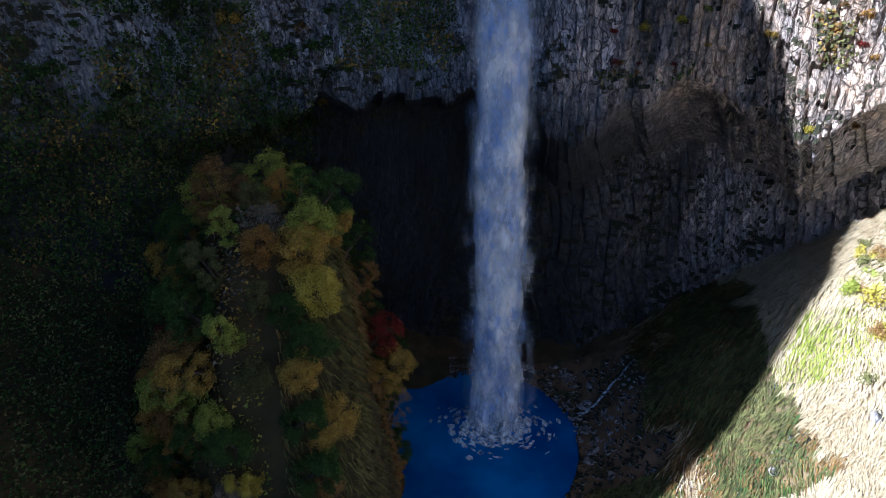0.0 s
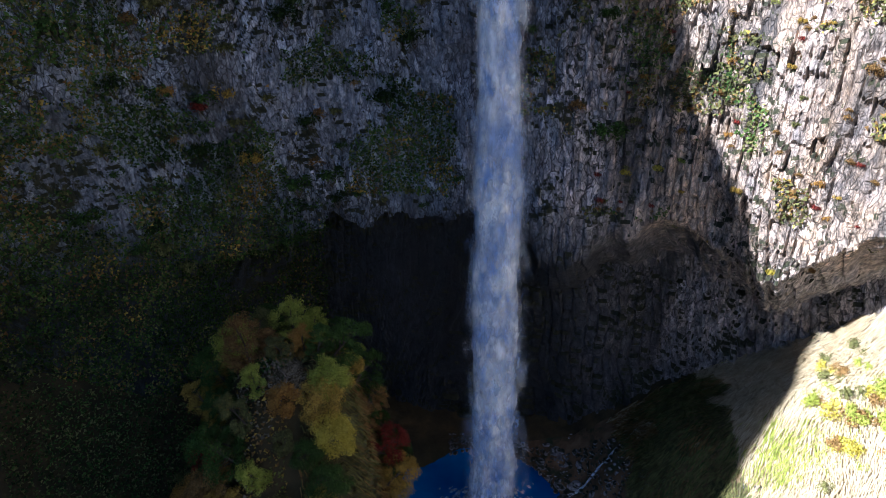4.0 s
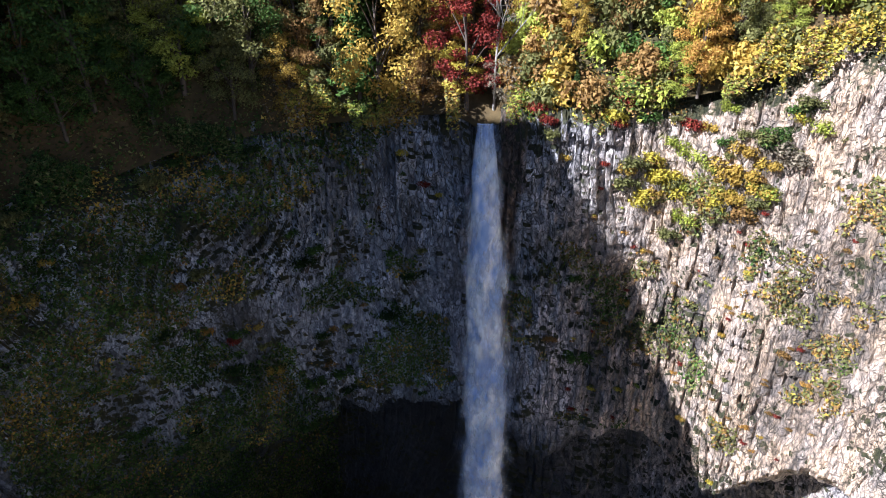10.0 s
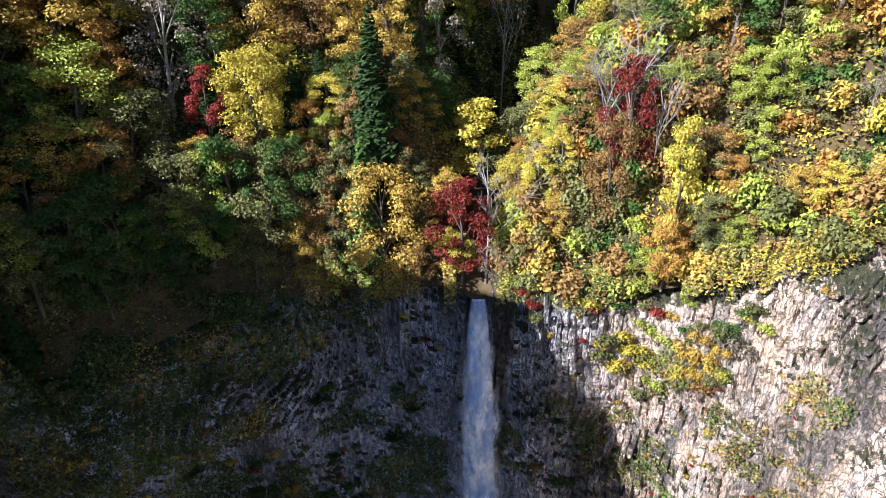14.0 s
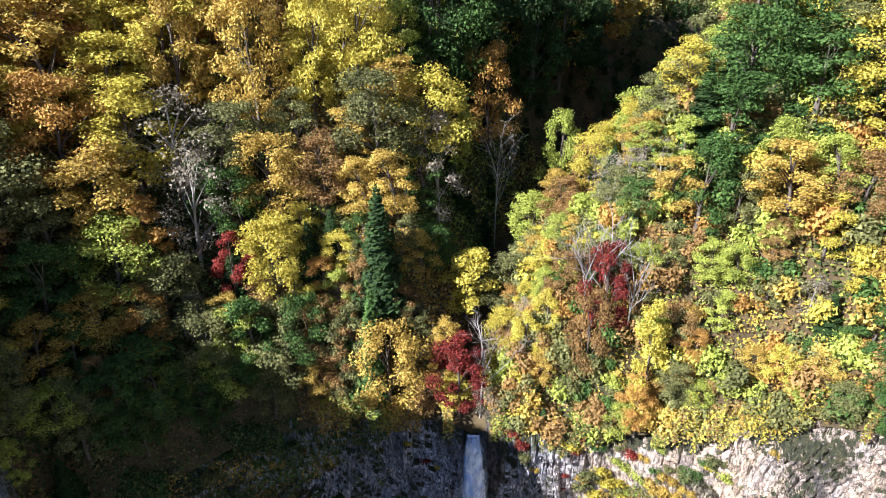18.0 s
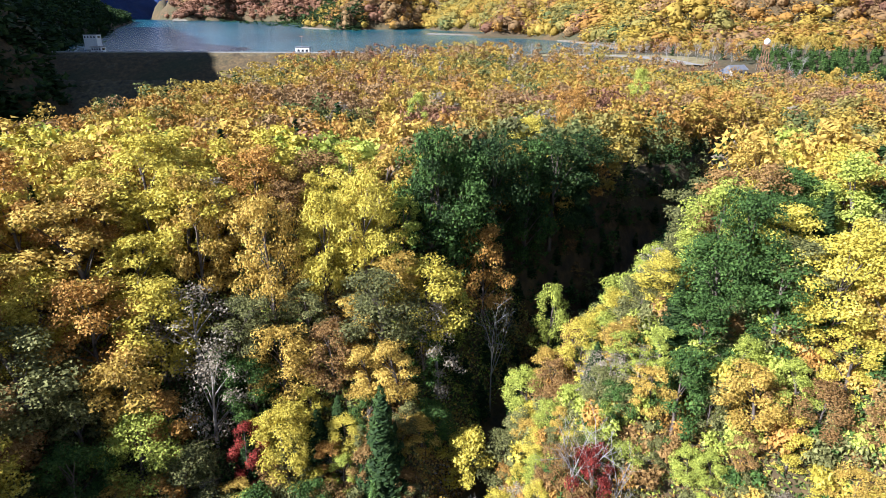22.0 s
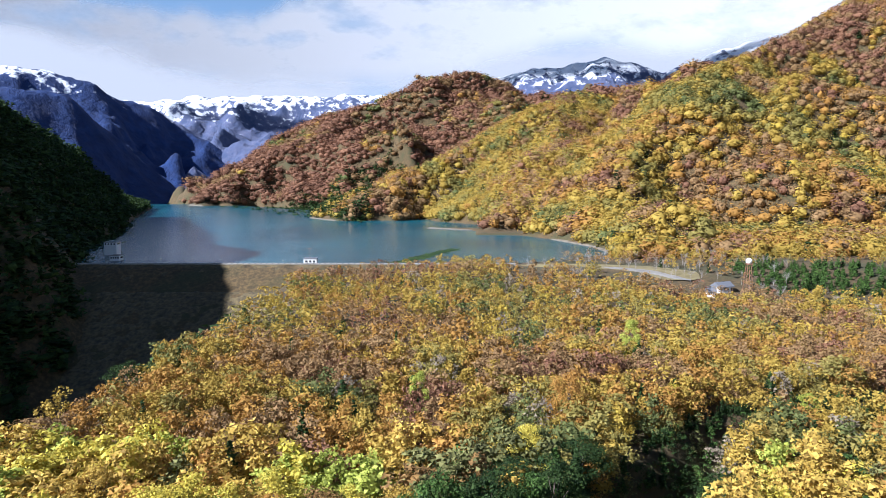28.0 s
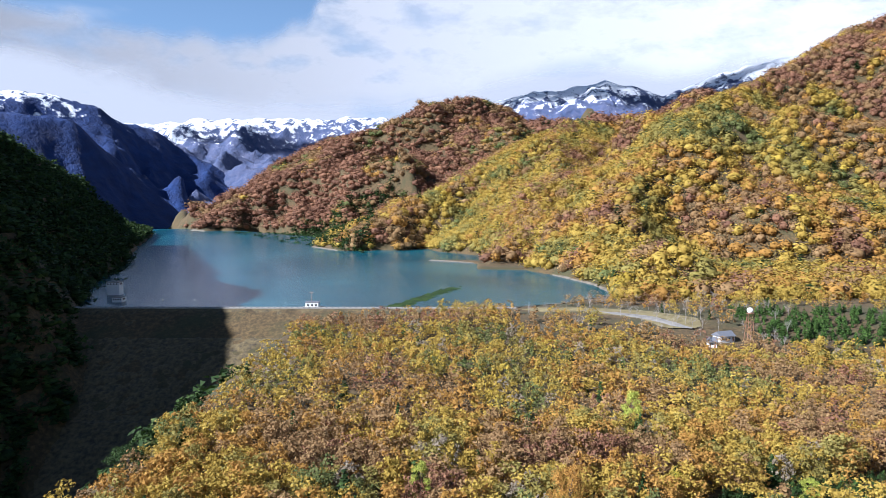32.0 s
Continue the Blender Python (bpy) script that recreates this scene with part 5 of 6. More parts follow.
def shrub(kind, m):
    """A low bush of a few leafy stems, 2 m across, built once for each leaf colour."""
    if kind not in SHRUBS:
        rng = np.random.default_rng(300 + KINDS.index(kind))
        stems = []
        cs, rs = [], []
        for k in range(6):
            a = k * 1.05 + rng.normal() * 0.3
            end = np.array([math.cos(a) * 0.6, math.sin(a) * 0.6, 0.6 + 0.5 * rng.random()])
            q = np.linspace(0, 1, 4)[:, None]
            stems.append(tube(end * q + np.array([0, 0, 0.2]) * q * (1 - q), 0.03 * (1.1 - q[:, 0]), 4))
            cs.append(end)
            rs.append(0.42 + 0.2 * rng.random())
        cs.append(np.array([0, 0, 0.8]))
        rs.append(0.5)
        p, n = crown_points(rng, np.array(cs), np.array(rs), 900, 0.8)
        root = tagged(new("shrub"), "%s shrub rooted in a ledge of the cliff" % WORDS[kind], "shrub", "shrubs on the cliff")
        part("woody_base", mesh_from("woody_base", *joined(stems), [BARK], flat=False), root)
        part("foliage", mesh_from("foliage", *leaf_cards(p, n, 0.14, rng), [LEAF[kind]], flat=False), root)
        SHRUBS[kind] = root
        root.matrix_basis = m
        return root
    c = copy_thing(SHRUBS[kind], m)
    c.matrix_basis = m
    return c


def cliff_at(deg, z):
    i = int(np.argmin(np.abs(np.degrees(np.arctan2(CLIFF[:, 40, 0] - CX, CLIFF[:, 40, 1] - CY)) - deg)))
    j = int(np.argmin(np.abs(CLIFF[i, :, 2] - z)))
    return CLIFF[i, j]


def hang(kind, deg, z, size):
    p = cliff_at(deg, z)
    a = math.radians(deg)
    shrub(kind, pose(p[0] - 0.3 * size * math.sin(a), p[1] - 0.3 * size * math.cos(a), p[2] - 0.3 * size, 28, 0, 180 - deg) @ Matrix.Diagonal((size, size, size, 1)))


def cliff_shrubs():
    rng = np.random.default_rng(61)
    # the yellow band on the sunlit side
    for k in range(46):
        hang(("yellow", "gold", "olive", "yellow", "rust", "lime", "olive", "gold")[k % 8], rng.uniform(21, 35), 69.5 + rng.normal() * 2.0, rng.uniform(0.7, 1.6))
    for k in range(34):
        hang(("olive", "rust", "olive", "gold", "rust", "yellow", "red")[int(rng.integers(7))], rng.uniform(15, 46), rng.uniform(36, 82), rng.uniform(0.3, 0.85))
    for k in range(9):
        hang(("olive", "green", "grey")[k % 3], rng.uniform(33, 37), rng.uniform(72, 77), rng.uniform(0.9, 1.6))
    for k in range(22):
        hang(("olive", "lime", "green", "yellow", "olive", "red", "lime", "green", "gold", "olive", "green")[k % 11], rng.uniform(9, 40), float(rim_height(20)) + rng.uniform(-3, 1.5), rng.uniform(0.7, 1.4))
    for k in range(30):
        hang(("olive", "green", "gold", "green", "rust")[int(rng.integers(5))], rng.uniform(-12, 20), rng.uniform(36, 73), rng.uniform(0.4, 0.9))
    for k in range(54):
        hang(("olive", "green", "pine", "olive", "green", "rust", "gold")[int(rng.integers(7))], rng.uniform(-46, -11), rng.uniform(30, 76), rng.uniform(0.7, 1.7))
    for k in range(90):
        hang(("rust", "red", "rust", "olive", "gold", "rust", "lime", "orange")[int(rng.integers(8))], rng.uniform(17, 45), rng.uniform(37, 70), rng.uniform(0.25, 0.55))
    for z, deg, kind, s in ((67.5, -1.6, "red", 0.8), (66, 0.2, "yellow", 0.6), (71, -4, "yellow", 0.7), (51, -28, "orange", 0.8), (52.5, -30.5, "orange", 0.6), (49.5, -25.5, "red", 0.9), (55, -3, "pine", 1.4),
                            (49, -6, "pine", 1.5), (47, 18, "green", 1.6), (76.5, 11, "red", 1.2), (77.5, 20, "red", 1.3), (76, 12.5, "red", 1.0), (78, 21.5, "red", 1.1)):
        hang(kind, deg, z, s)


cliff_shrubs()


def shelf_shrubs():
    """Bushes that crowd the rim on the sunny side and the foot of the wall below it, too many to count."""
    rng = np.random.default_rng(66)
    models = []
    for _ in range(5):
        a = rng.random(6) * 6.283
        cs = np.stack([np.cos(a) * 0.6, np.sin(a) * 0.6, 0.45 + 0.6 * rng.random(6)], -1)
        models.append(leaf_cards(*crown_points(rng, cs, 0.40 + 0.2 * rng.random(6), 640, 0.8), 0.14, rng))
    vs, fs, mi, n = [], [], [], 0
    for k in range(372):
        foot = k >= 340
        deg, s = (rng.uniform(42, 53), rng.uniform(-4, 7)) if foot else (rng.uniform(9, 50), 0.4 + 24 * rng.random() ** 1.2)
        a = math.radians(deg)
        r = float(cliff_radius(deg)) + s
        x, y = CX + r * math.sin(a), CY + r * math.cos(a)
        z = float(land(np.array([x]), np.array([y]), foot)[0])
        kind = ("olive", "yellow", "lime", "rust")[k % 4] if foot else ("lime", "olive", "olive", "green", "gold", "lime", "rust", "orange", "yellow", "rust", "green", "olive")[k % 12]
        size = rng.uniform(0.7, 1.5) if foot else rng.uniform(1.2, 2.6)
        v, f = models[k % 5]
        m = np.array(pose(x, y, z - 0.2, 12, 0, rng.uniform(0, 360)) @ Matrix.Diagonal((size, size, size * 1.2, 1)))
        vs.append(v @ m[:3, :3].T + m[:3, 3])
        fs.append(f + n)
        n += len(v)
        mi.append(np.full(len(f), KINDS.index(kind)))
    me = mesh_from("rim_bushes", np.concatenate(vs), np.concatenate(fs), [LEAF[q] for q in KINDS], np.concatenate(mi), flat=False)
    tagged(new("rim_bushes", me), "lime, yellow and rust bushes crowding the rim of the cliff", "bushes", kind="stuff")


shelf_shrubs()


def undergrowth():
    """Low bushes that close the gaps between the trees of the shelf, the spur and the basin's flanks."""
    rng = np.random.default_rng(71)
    n = 420000
    x, y = rng.uniform(-75, 70, n), rng.uniform(30, 112, n)
    deg = np.degrees(np.arctan2(x - CX, y - CY))
    s = np.hypot(x - CX, y - CY) - cliff_radius(deg)
    dc, _ = along(x, y, CREEK)
    lump = np.hypot((x + 14.2) / 8.4, (y - 44.8) / 9.0)
    shelf = (s > 0.2) & (s < 44) & (dc > 1.5 + rng.random(n))
    flank = (s < 0) & (x < -13) & (rng.random(n) < 0.85)
    ok = (np.abs(x) < 0.76 * y + 8) & (shelf | flank)
    x, y, s, lump = x[ok], y[ok], s[ok], lump[ok]
    z = land(x, y) + rng.random(len(x)) * (1.1 + 0.8 * (s > 0))
    # what hangs over the rim
    m = 80000
    rd, rs = rng.uniform(-47, 50, m), 2.6 - 4.4 * rng.random(m) ** 1.3
    ra, rr = np.radians(rd), cliff_radius(rd) + rs
    lace = (fbm(rd * 0.95, 0 * rd, 4.5, 75, 3) + 0.5 > -0.1 * rs) & (np.abs(rd - 5) > 2.6)
    rz = rim_height(rd) + 1.6 + 1.1 * np.minimum(rs, 0) + rng.random(m) * (2.0 + 2.2 * fbm(rd, 0 * rd, 3, 76, 2)) - 1.2 * (fbm(rd, 0 * rd, 1.7, 78, 2) > 0.3)
    x, y, z, s = (np.concatenate([p, q[lace]]) for p, q in ((x, CX + rr * np.sin(ra)), (y, CY + rr * np.cos(ra)), (z, rz), (s, rs)))
    kinds = [KINDS.index(k) for k in ("olive", "green", "lime", "olive", "gold", "rust", "grey", "green")]
    tone = np.clip(((fbm(x, y, 7, 72, 3) + 1) / 2 * 0.8 + 0.35 * rng.random(len(x))) * 8 - 0.8, 0, 7).astype(int)
    k = np.array(kinds)[tone]
    dark = (x < -18) & (s < 22)
    k = np.where(dark, np.array([KINDS.index(q) for q in ("green", "olive", "pine")])[rng.integers(0, 3, len(x))], k)
    fresh = (s < 6) & (x > 6)
    k = np.where(fresh, np.array([KINDS.index(q) for q in ("olive", "green", "lime", "rust", "olive", "yellow", "gold", "green")])[tone], k)
    nrm = rng.normal(size=(len(x), 3)) * 0.6 + [0, -0.35, 0.9]
    v, f = leaf_cards(np.stack([x, y, z], -1), nrm, np.where(s < 2.6, 0.16, 0.26) + 0.14 * rng.random(len(x)), rng)
    tagged(new("undergrowth", mesh_from("undergrowth", v, f, [LEAF[q] for q in KINDS], k)), "dense low bushes and saplings between the trees", "undergrowth", kind="stuff")


undergrowth()


# ---- the basin ----
def stone_mesh(seed, detail=2):
    bm = bmesh.new()
    bmesh.ops.create_icosphere(bm, subdivisions=detail, radius=0.5)
    rng = np.random.default_rng(seed)
    cuts = rng.normal(size=(9, 3))
    cuts /= np.linalg.norm(cuts, axis=1)[:, None]
    reach = 0.26 + 0.16 * rng.random(9)
    for v in bm.verts:
        p = np.array(v.co)
        for c, r in zip(cuts, reach):
            d = p @ c
            if d > r:
                p = p - c * (d - r)
        v.co = p * [1.25, 1.0, 0.8]
    me = bpy.data.meshes.new("boulder")
    bm.to_mesh(me)
    bm.free()
    me.materials.append(BOULDER)
    return me


STONES = [stone_mesh(400 + k) for k in range(6)]
PEBBLES = [stone_mesh(420 + k, 1) for k in range(4)]


def basin_stones():
    rng = np.random.default_rng(81)
    count = 0
    while count < 210:
        a = rng.uniform(-2.2, 1.35)
        r = 1.02 + abs(rng.normal()) * 0.30
        x, y = 5 + 10.5 * r * math.cos(a), 54 + 12.5 * r * math.sin(a)
        if x < 2 or y < 30:
            continue
        s = 0.25 + 0.9 * rng.random() ** 3.2
        z = float(land(np.array([x]), np.array([y]), True)[0])
        ob = tagged(new("boulder", STONES[count % 6]), "angular grey boulder at the edge of the pool", "rock", "boulders round the pool")
        ob.matrix_basis = pose(x, y, z + 0.12 * s, rng.uniform(0, 40), rng.uniform(0, 40), rng.uniform(0, 360)) @ Matrix.Diagonal((s * 1.5, s * 1.4, s * 1.3, 1))
        count += 1
    for x, y, s in ((33, 47.5, 0.8), (36.5, 52.2, 0.6), (32.0, 48.2, 0.7), (24, 45.5, 1.0), (38, 43, 1.5), (30, 42, 1.1), (27, 41, 0.9), (22, 43, 0.8)):
        z = float(land(np.array([x]), np.array([y]), True)[0])
        ob = tagged(new("boulder", STONES[int(s * 10) % 6]), "large pale boulder in the dry grass", "rock", "boulders in the grass")
        ob.matrix_basis = pose(x, y, z + 0.15 * s, 10, 5, 40 * s) @ Matrix.Diagonal((s * 1.4, s, s, 1))
    # scree: stones too many to count
    base = []
    for me in PEBBLES:
        v = np.array([tuple(q.co) for q in me.vertices])
        f = np.array([tuple(p.vertices) for p in me.polygons])
        base.append((v, f))
    n = 17000
    x, y = rng.uniform(-8, 40, n), rng.uniform(28, 72, n)
    pool = np.hypot((x - 5) / 10.5, (y - 54) / 12.5)
    deg = np.degrees(np.arctan2(x - CX, y - CY))
    ok = (pool > 0.97) & (np.hypot(x - CX, y - CY) < cliff_radius(deg) + 8) & ((x < 24 + 3 * fbm(x, y, 5, 82)) & (y < 70) | ((y < 43 + 2 * fbm(x, y, 5, 83)) & (fbm(x, y, 4, 84) > 0.0))) & (x > 1)
    x, y = x[ok], y[ok]
    z = land(x, y, True)
    pieces = []
    for k in range(len(x)):
        v, f = base[k % 4]
        s = 0.13 + 0.50 * rng.random() ** 2.5
        t = Euler((rng.uniform(-0.5, 0.5), rng.uniform(-0.5, 0.5), rng.uniform(0, 6.28))).to_matrix()
        pieces.append((v * s * [1.5, 1.3, 1.2] @ np.array(t).T + [x[k], y[k], z[k] + 0.16 + 0.1 * s], f))
    v, f = joined(pieces)
    tagged(new("scree", mesh_from("scree", v, f, [BOULDER])), "loose grey stones on the bank of the pool", "stones", kind="stuff")


basin_stones()


def bank_ground():
    """The bank beside the pool: bleached grass and gravel under the tussocks."""
    x, y = np.meshgrid(np.arange(11.5, 64, 0.7), np.arange(24, 68, 0.7), indexing="ij")
    deg = np.degrees(np.arctan2(x - CX, y - CY))
    z = land(x, y, True) + 0.26 + 0.10 * fbm(x, y, 1.5, 97, 3)
    z = np.where(np.hypot(x - CX, y - CY) > cliff_radius(deg) + 11, -1.0, z)
    f = grid_faces(x.shape[0], x.shape[1])
    zz = z.reshape(-1)
    f = f[np.all(zz[f] > 0.15, axis=1)]
    straw = plain("bleached_grass", (0.26, 0.19, 0.10), (0.42, 0.34, 0.20), 0.9, 0.95, 0, 0.25)
    t, n = straw.node_tree, straw.node_tree.nodes
    p = n["Principled BSDF"]
    old = p.inputs["Base Color"].links[0].from_socket
    wide = noise_node(t, 0.28, 5, 0.65)
    c = n.new("ShaderNodeTexCoord")
    xyz = n.new("ShaderNodeSeparateXYZ")
    wire(t, c, "Object", xyz, "Vector")
    # colour keyed to the shadow edge: darker brown and green on the shaded side
    shade_side = ramp_node(t, [(0.40, (0.045, 0.050, 0.018)), (0.50, (0.15, 0.085, 0.04)), (0.64, (0.24, 0.145, 0.075))])
    wire(t, wide, "Fac", shade_side, "Fac")
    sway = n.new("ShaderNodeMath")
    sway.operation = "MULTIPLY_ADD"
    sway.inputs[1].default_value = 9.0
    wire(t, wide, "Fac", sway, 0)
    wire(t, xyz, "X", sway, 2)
    t.links.new(mix_node(t, shade_side.outputs["Color"], old, span(t, sway.outputs[0], 34.5, 39.0)), p.inputs["Base Color"])
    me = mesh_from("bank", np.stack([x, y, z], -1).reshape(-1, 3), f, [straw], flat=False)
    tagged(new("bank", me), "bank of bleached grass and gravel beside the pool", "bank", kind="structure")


bank_ground()


def dry_grass():
    """Long bent tussocks on the sunny bank, and on the flank of the spur."""
    rng = np.random.default_rng(91)
    n = 125000
    x, y = rng.uniform(8, 62, n), rng.uniform(28, 66, n)
    keep = (x > 22 + 2.5 * fbm(x, y, 6, 92)) | ((y < 46) & (x > 16 + 2 * fbm(x, y, 4, 93)))
    keep &= np.hypot(x - CX, y - CY) < cliff_radius(np.degrees(np.arctan2(x - CX, y - CY))) + 11
    x2, y2 = rng.uniform(-12, -4.5, 7000), rng.uniform(32, 50, 7000)
    x, y = np.concatenate([x[keep], x2]), np.concatenate([y[keep], y2])
    z = land(x, y, True)
    n = len(x)
    tall = (0.45 + 0.55 * rng.random(n)) * (1 + 0.35 * fbm(x, y, 3, 97, 2))
    e = 0.4
    gx, gy = (land(x + e, y, True) - z) / e, (land(x, y + e, True) - z) / e
    low = np.stack([-gx + 0.5 * fbm(x, y, 4, 95, 2), -gy + 0.5 * fbm(x, y, 4, 96, 2), 0 * gx], -1)
    low /= np.linalg.norm(low, axis=1)[:, None] + 0.15
    side = np.stack([-low[:, 1], low[:, 0], 0 * gx], -1) + rng.normal(size=(n, 3)) * [0.25, 0.25, 0.05]
    w = 0.030 + 0.035 * rng.random(n)
    b = np.stack([x, y, z + 0.34], -1)
    mid = b + np.array([0, 0, 1]) * (tall * 0.42)[:, None] + low * (tall * 0.45)[:, None] + rng.normal(size=(n, 3)) * 0.06
    tip = b + np.array([0, 0, 1]) * (tall * 0.12)[:, None] + low * (tall * 1.15)[:, None] - np.array([0, 0, 1]) * (tall * 0.3 * np.hypot(gx, gy).clip(0, 1.2))[:, None] + rng.normal(size=(n, 3)) * 0.10
    v = np.stack([b - side * w[:, None], b + side * w[:, None], mid + side * w[:, None], mid - side * w[:, None], tip + side * w[:, None] * 0.25, tip - side * w[:, None] * 0.25], 1).reshape(-1, 3)
    i = np.arange(n)[:, None] * 6
    f = np.concatenate([i + [0, 1, 2, 3], i + [3, 2, 4, 5]], 1).reshape(-1, 4)
    tone = fbm(x, y, 6, 94, 3) + 0.5 * rng.normal(size=n) * 0.5
    k = np.where(tone < -0.98, KINDS.index("lime"), KINDS.index("straw"))
    # grass colours follow the shadow edge too: darker kinds replace straw in shade
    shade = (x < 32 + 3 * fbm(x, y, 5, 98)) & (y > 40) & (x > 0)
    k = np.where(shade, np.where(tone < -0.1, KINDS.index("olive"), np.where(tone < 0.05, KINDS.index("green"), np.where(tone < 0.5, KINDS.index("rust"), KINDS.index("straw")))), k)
    k = np.where(x < 0, np.where(tone < 0.1, KINDS.index("olive"), KINDS.index("rust")), k)
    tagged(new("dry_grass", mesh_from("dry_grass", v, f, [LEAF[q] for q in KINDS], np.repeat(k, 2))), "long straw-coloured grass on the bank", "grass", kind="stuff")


dry_grass()


def side_cascade():
    """A thin run of water down the rocks beside the pool."""
    rng = np.random.default_rng(95)
    root = tagged(new("side_cascade"), "thin white trickle over dark rocks", "cascade")
    way = np.array([[25.5, 62.5], [22.5, 61.0], [20.6, 60.3], [19.0, 59.8], [17.0, 58.5], [15.5, 57.5]])
    for k in range(7):
        q = np.linspace(0, 1, 26)
        x = np.interp(q * 5, range(6), way[:, 0]) + 0.8 * fbm(q * 5, 0 * q, 1.0, 96, 2) + 0.25 * fbm(q * 9, 0 * q + k, 1.0, 97 + k, 2) + (k - 3) * 0.06
        y = np.interp(q * 5, range(6), way[:, 1]) - 0.3
        z = land(x, y, True) + 0.25 + 0.12 * rng.random()
        part("trickle", mesh_from("trickle", *tube(np.stack([x, y, z], -1), 0.02 + 0.05 * rng.random(26), 5), [STRAND], flat=False), root)


side_cascade()


# ---- the dam, the shore and what stands there ----
CONCRETE = plain("concrete", (0.17, 0.16, 0.14), (0.28, 0.26, 0.23), 0.8, 0.85)
WHITE = plain("white_paint", (0.66, 0.66, 0.64), (0.80, 0.80, 0.78), 1.5, 0.6)
SLATE = plain("slate_roof", (0.09, 0.095, 0.11), (0.16, 0.165, 0.18), 2.0, 0.6)
GLASS = plain("dark_glass", (0.02, 0.025, 0.03), (0.03, 0.035, 0.045), 1.0, 0.15)
STEEL = plain("rusty_steel", (0.22, 0.10, 0.06), (0.36, 0.19, 0.12), 2.0, 0.6, 0.3)
SAND = plain("shore_sand", (0.085, 0.07, 0.05), (0.16, 0.135, 0.10), 0.15, 0.95)
DRY = plain("dry_meadow", (0.11, 0.085, 0.035), (0.23, 0.19, 0.085), 0.12, 0.95, 0, 0.3)
RIPRAP = plain("rockfill", (0.034, 0.026, 0.016), (0.14, 0.105, 0.045), 0.35, 0.95, 0, 0.8)
GRAVEL = plain("gravel_lot", (0.15, 0.14, 0.125), (0.24, 0.225, 0.205), 0.3, 0.95)


def box(bm, x0, x1, y0, y1, z0, z1):
    v = [bm.verts.new((x, y, z)) for z in (z0, z1) for x, y in ((x0, y0), (x1, y0), (x1, y1), (x0, y1))]
    for q in ((3, 2, 1, 0), (4, 5, 6, 7), (0, 1, 5, 4), (1, 2, 6, 5), (2, 3, 7, 6), (3, 0, 4, 7)):
        bm.faces.new([v[i] for i in q])
    return bm


def block(x0, x1, y0, y1, z0, z1, mat, edge=0.0):
    bm = box(bmesh.new(), x0, x1, y0, y1, z0, z1)
    if edge:
        bmesh.ops.bevel(bm, geom=bm.edges[:], offset=edge, segments=1, affect="EDGES")
    return bm, mat


def dam():
    """A rockfill dam: a grassy stone face with berms, a crest road and a row of posts."""
    root = tagged(new("dam"), "long rockfill dam with a grassy stone face and a crest road", "dam", kind="structure")
    xs = np.arange(-300, 60, 2.5)
    run = np.array([0, 1.5, 6, 16, 30, 33, 50, 75, 100, 103, 125, 160])
    drop = np.array([0, 0.2, 2.6, 8.0, 15.5, 16.0, 25, 38, 51, 51.6, 63, 82])
    x, q = np.meshgrid(xs, np.linspace(0, 1, 90), indexing="ij")
    r = q * 150
    y = 468 - r + 0.8 * fbm(x, r, 6, 101, 3)
    z = 120.2 - np.interp(r, run, drop) + 0.45 * fbm(x, r, 5, 102, 4) * (r > 3)
    part("face", mesh_from("face", np.stack([x, y, z], -1).reshape(-1, 3), grid_faces(len(xs), 90)[:, ::-1], [RIPRAP]), root)
    part("crest_road", block(-300, 60, 467.5, 474.5, 119.0, 120.5, CONCRETE), root)
    part("upstream_face", block(-300, 60, 474.4, 476.5, 112.0, 119.6, RIPRAP), root)
    post = bpy.data.meshes.new("post")
    bm = box(bmesh.new(), -0.35, 0.35, -0.35, 0.35, 0, 0.9)
    bmesh.ops.bevel(bm, geom=bm.edges[:], offset=0.08, segments=1, affect="EDGES")
    bm.to_mesh(post)
    bm.free()
    post.materials.append(SLATE)
    for k in range(70):
        part("post", post, root, at=pose(-252 + 4.4 * k, 468.2, 120.5))
    return root


dam()


def dam_house():
    root = tagged(new("gate_house"), "small white gate house with a mast on the dam crest", "building")
    root.location, root.scale = (-98, 480.5, 118.2), (1.4, 1.4, 1.4)
    part("terrace", block(-6, 6, -4, 4, -4, 0.6, CONCRETE, 0.1), root)
    part("wall", block(-3.6, 3.6, -2.2, 2.2, 0.6, 3.6, WHITE, 0.05), root)
    part("roof", block(-3.9, 3.9, -2.5, 2.5, 3.6, 3.9, SLATE, 0.05), root)
    for k in range(3):
        part("window", block(-2.6 + 2.1 * k, -1.4 + 2.1 * k, -2.26, -2.15, 1.6, 2.7, GLASS), root)
    part("mast", mesh_from("mast", *tube([(-0.5, 0, 3.8), (-0.5, 0, 6.5), (-0.5, 0, 9.0)], [0.12, 0.10, 0.06], 6), [STEEL]), root)
    part("lamp_head", block(-1.6, 0.6, -0.25, 0.25, 8.8, 9.1, STEEL), root)
    return root


dam_house()


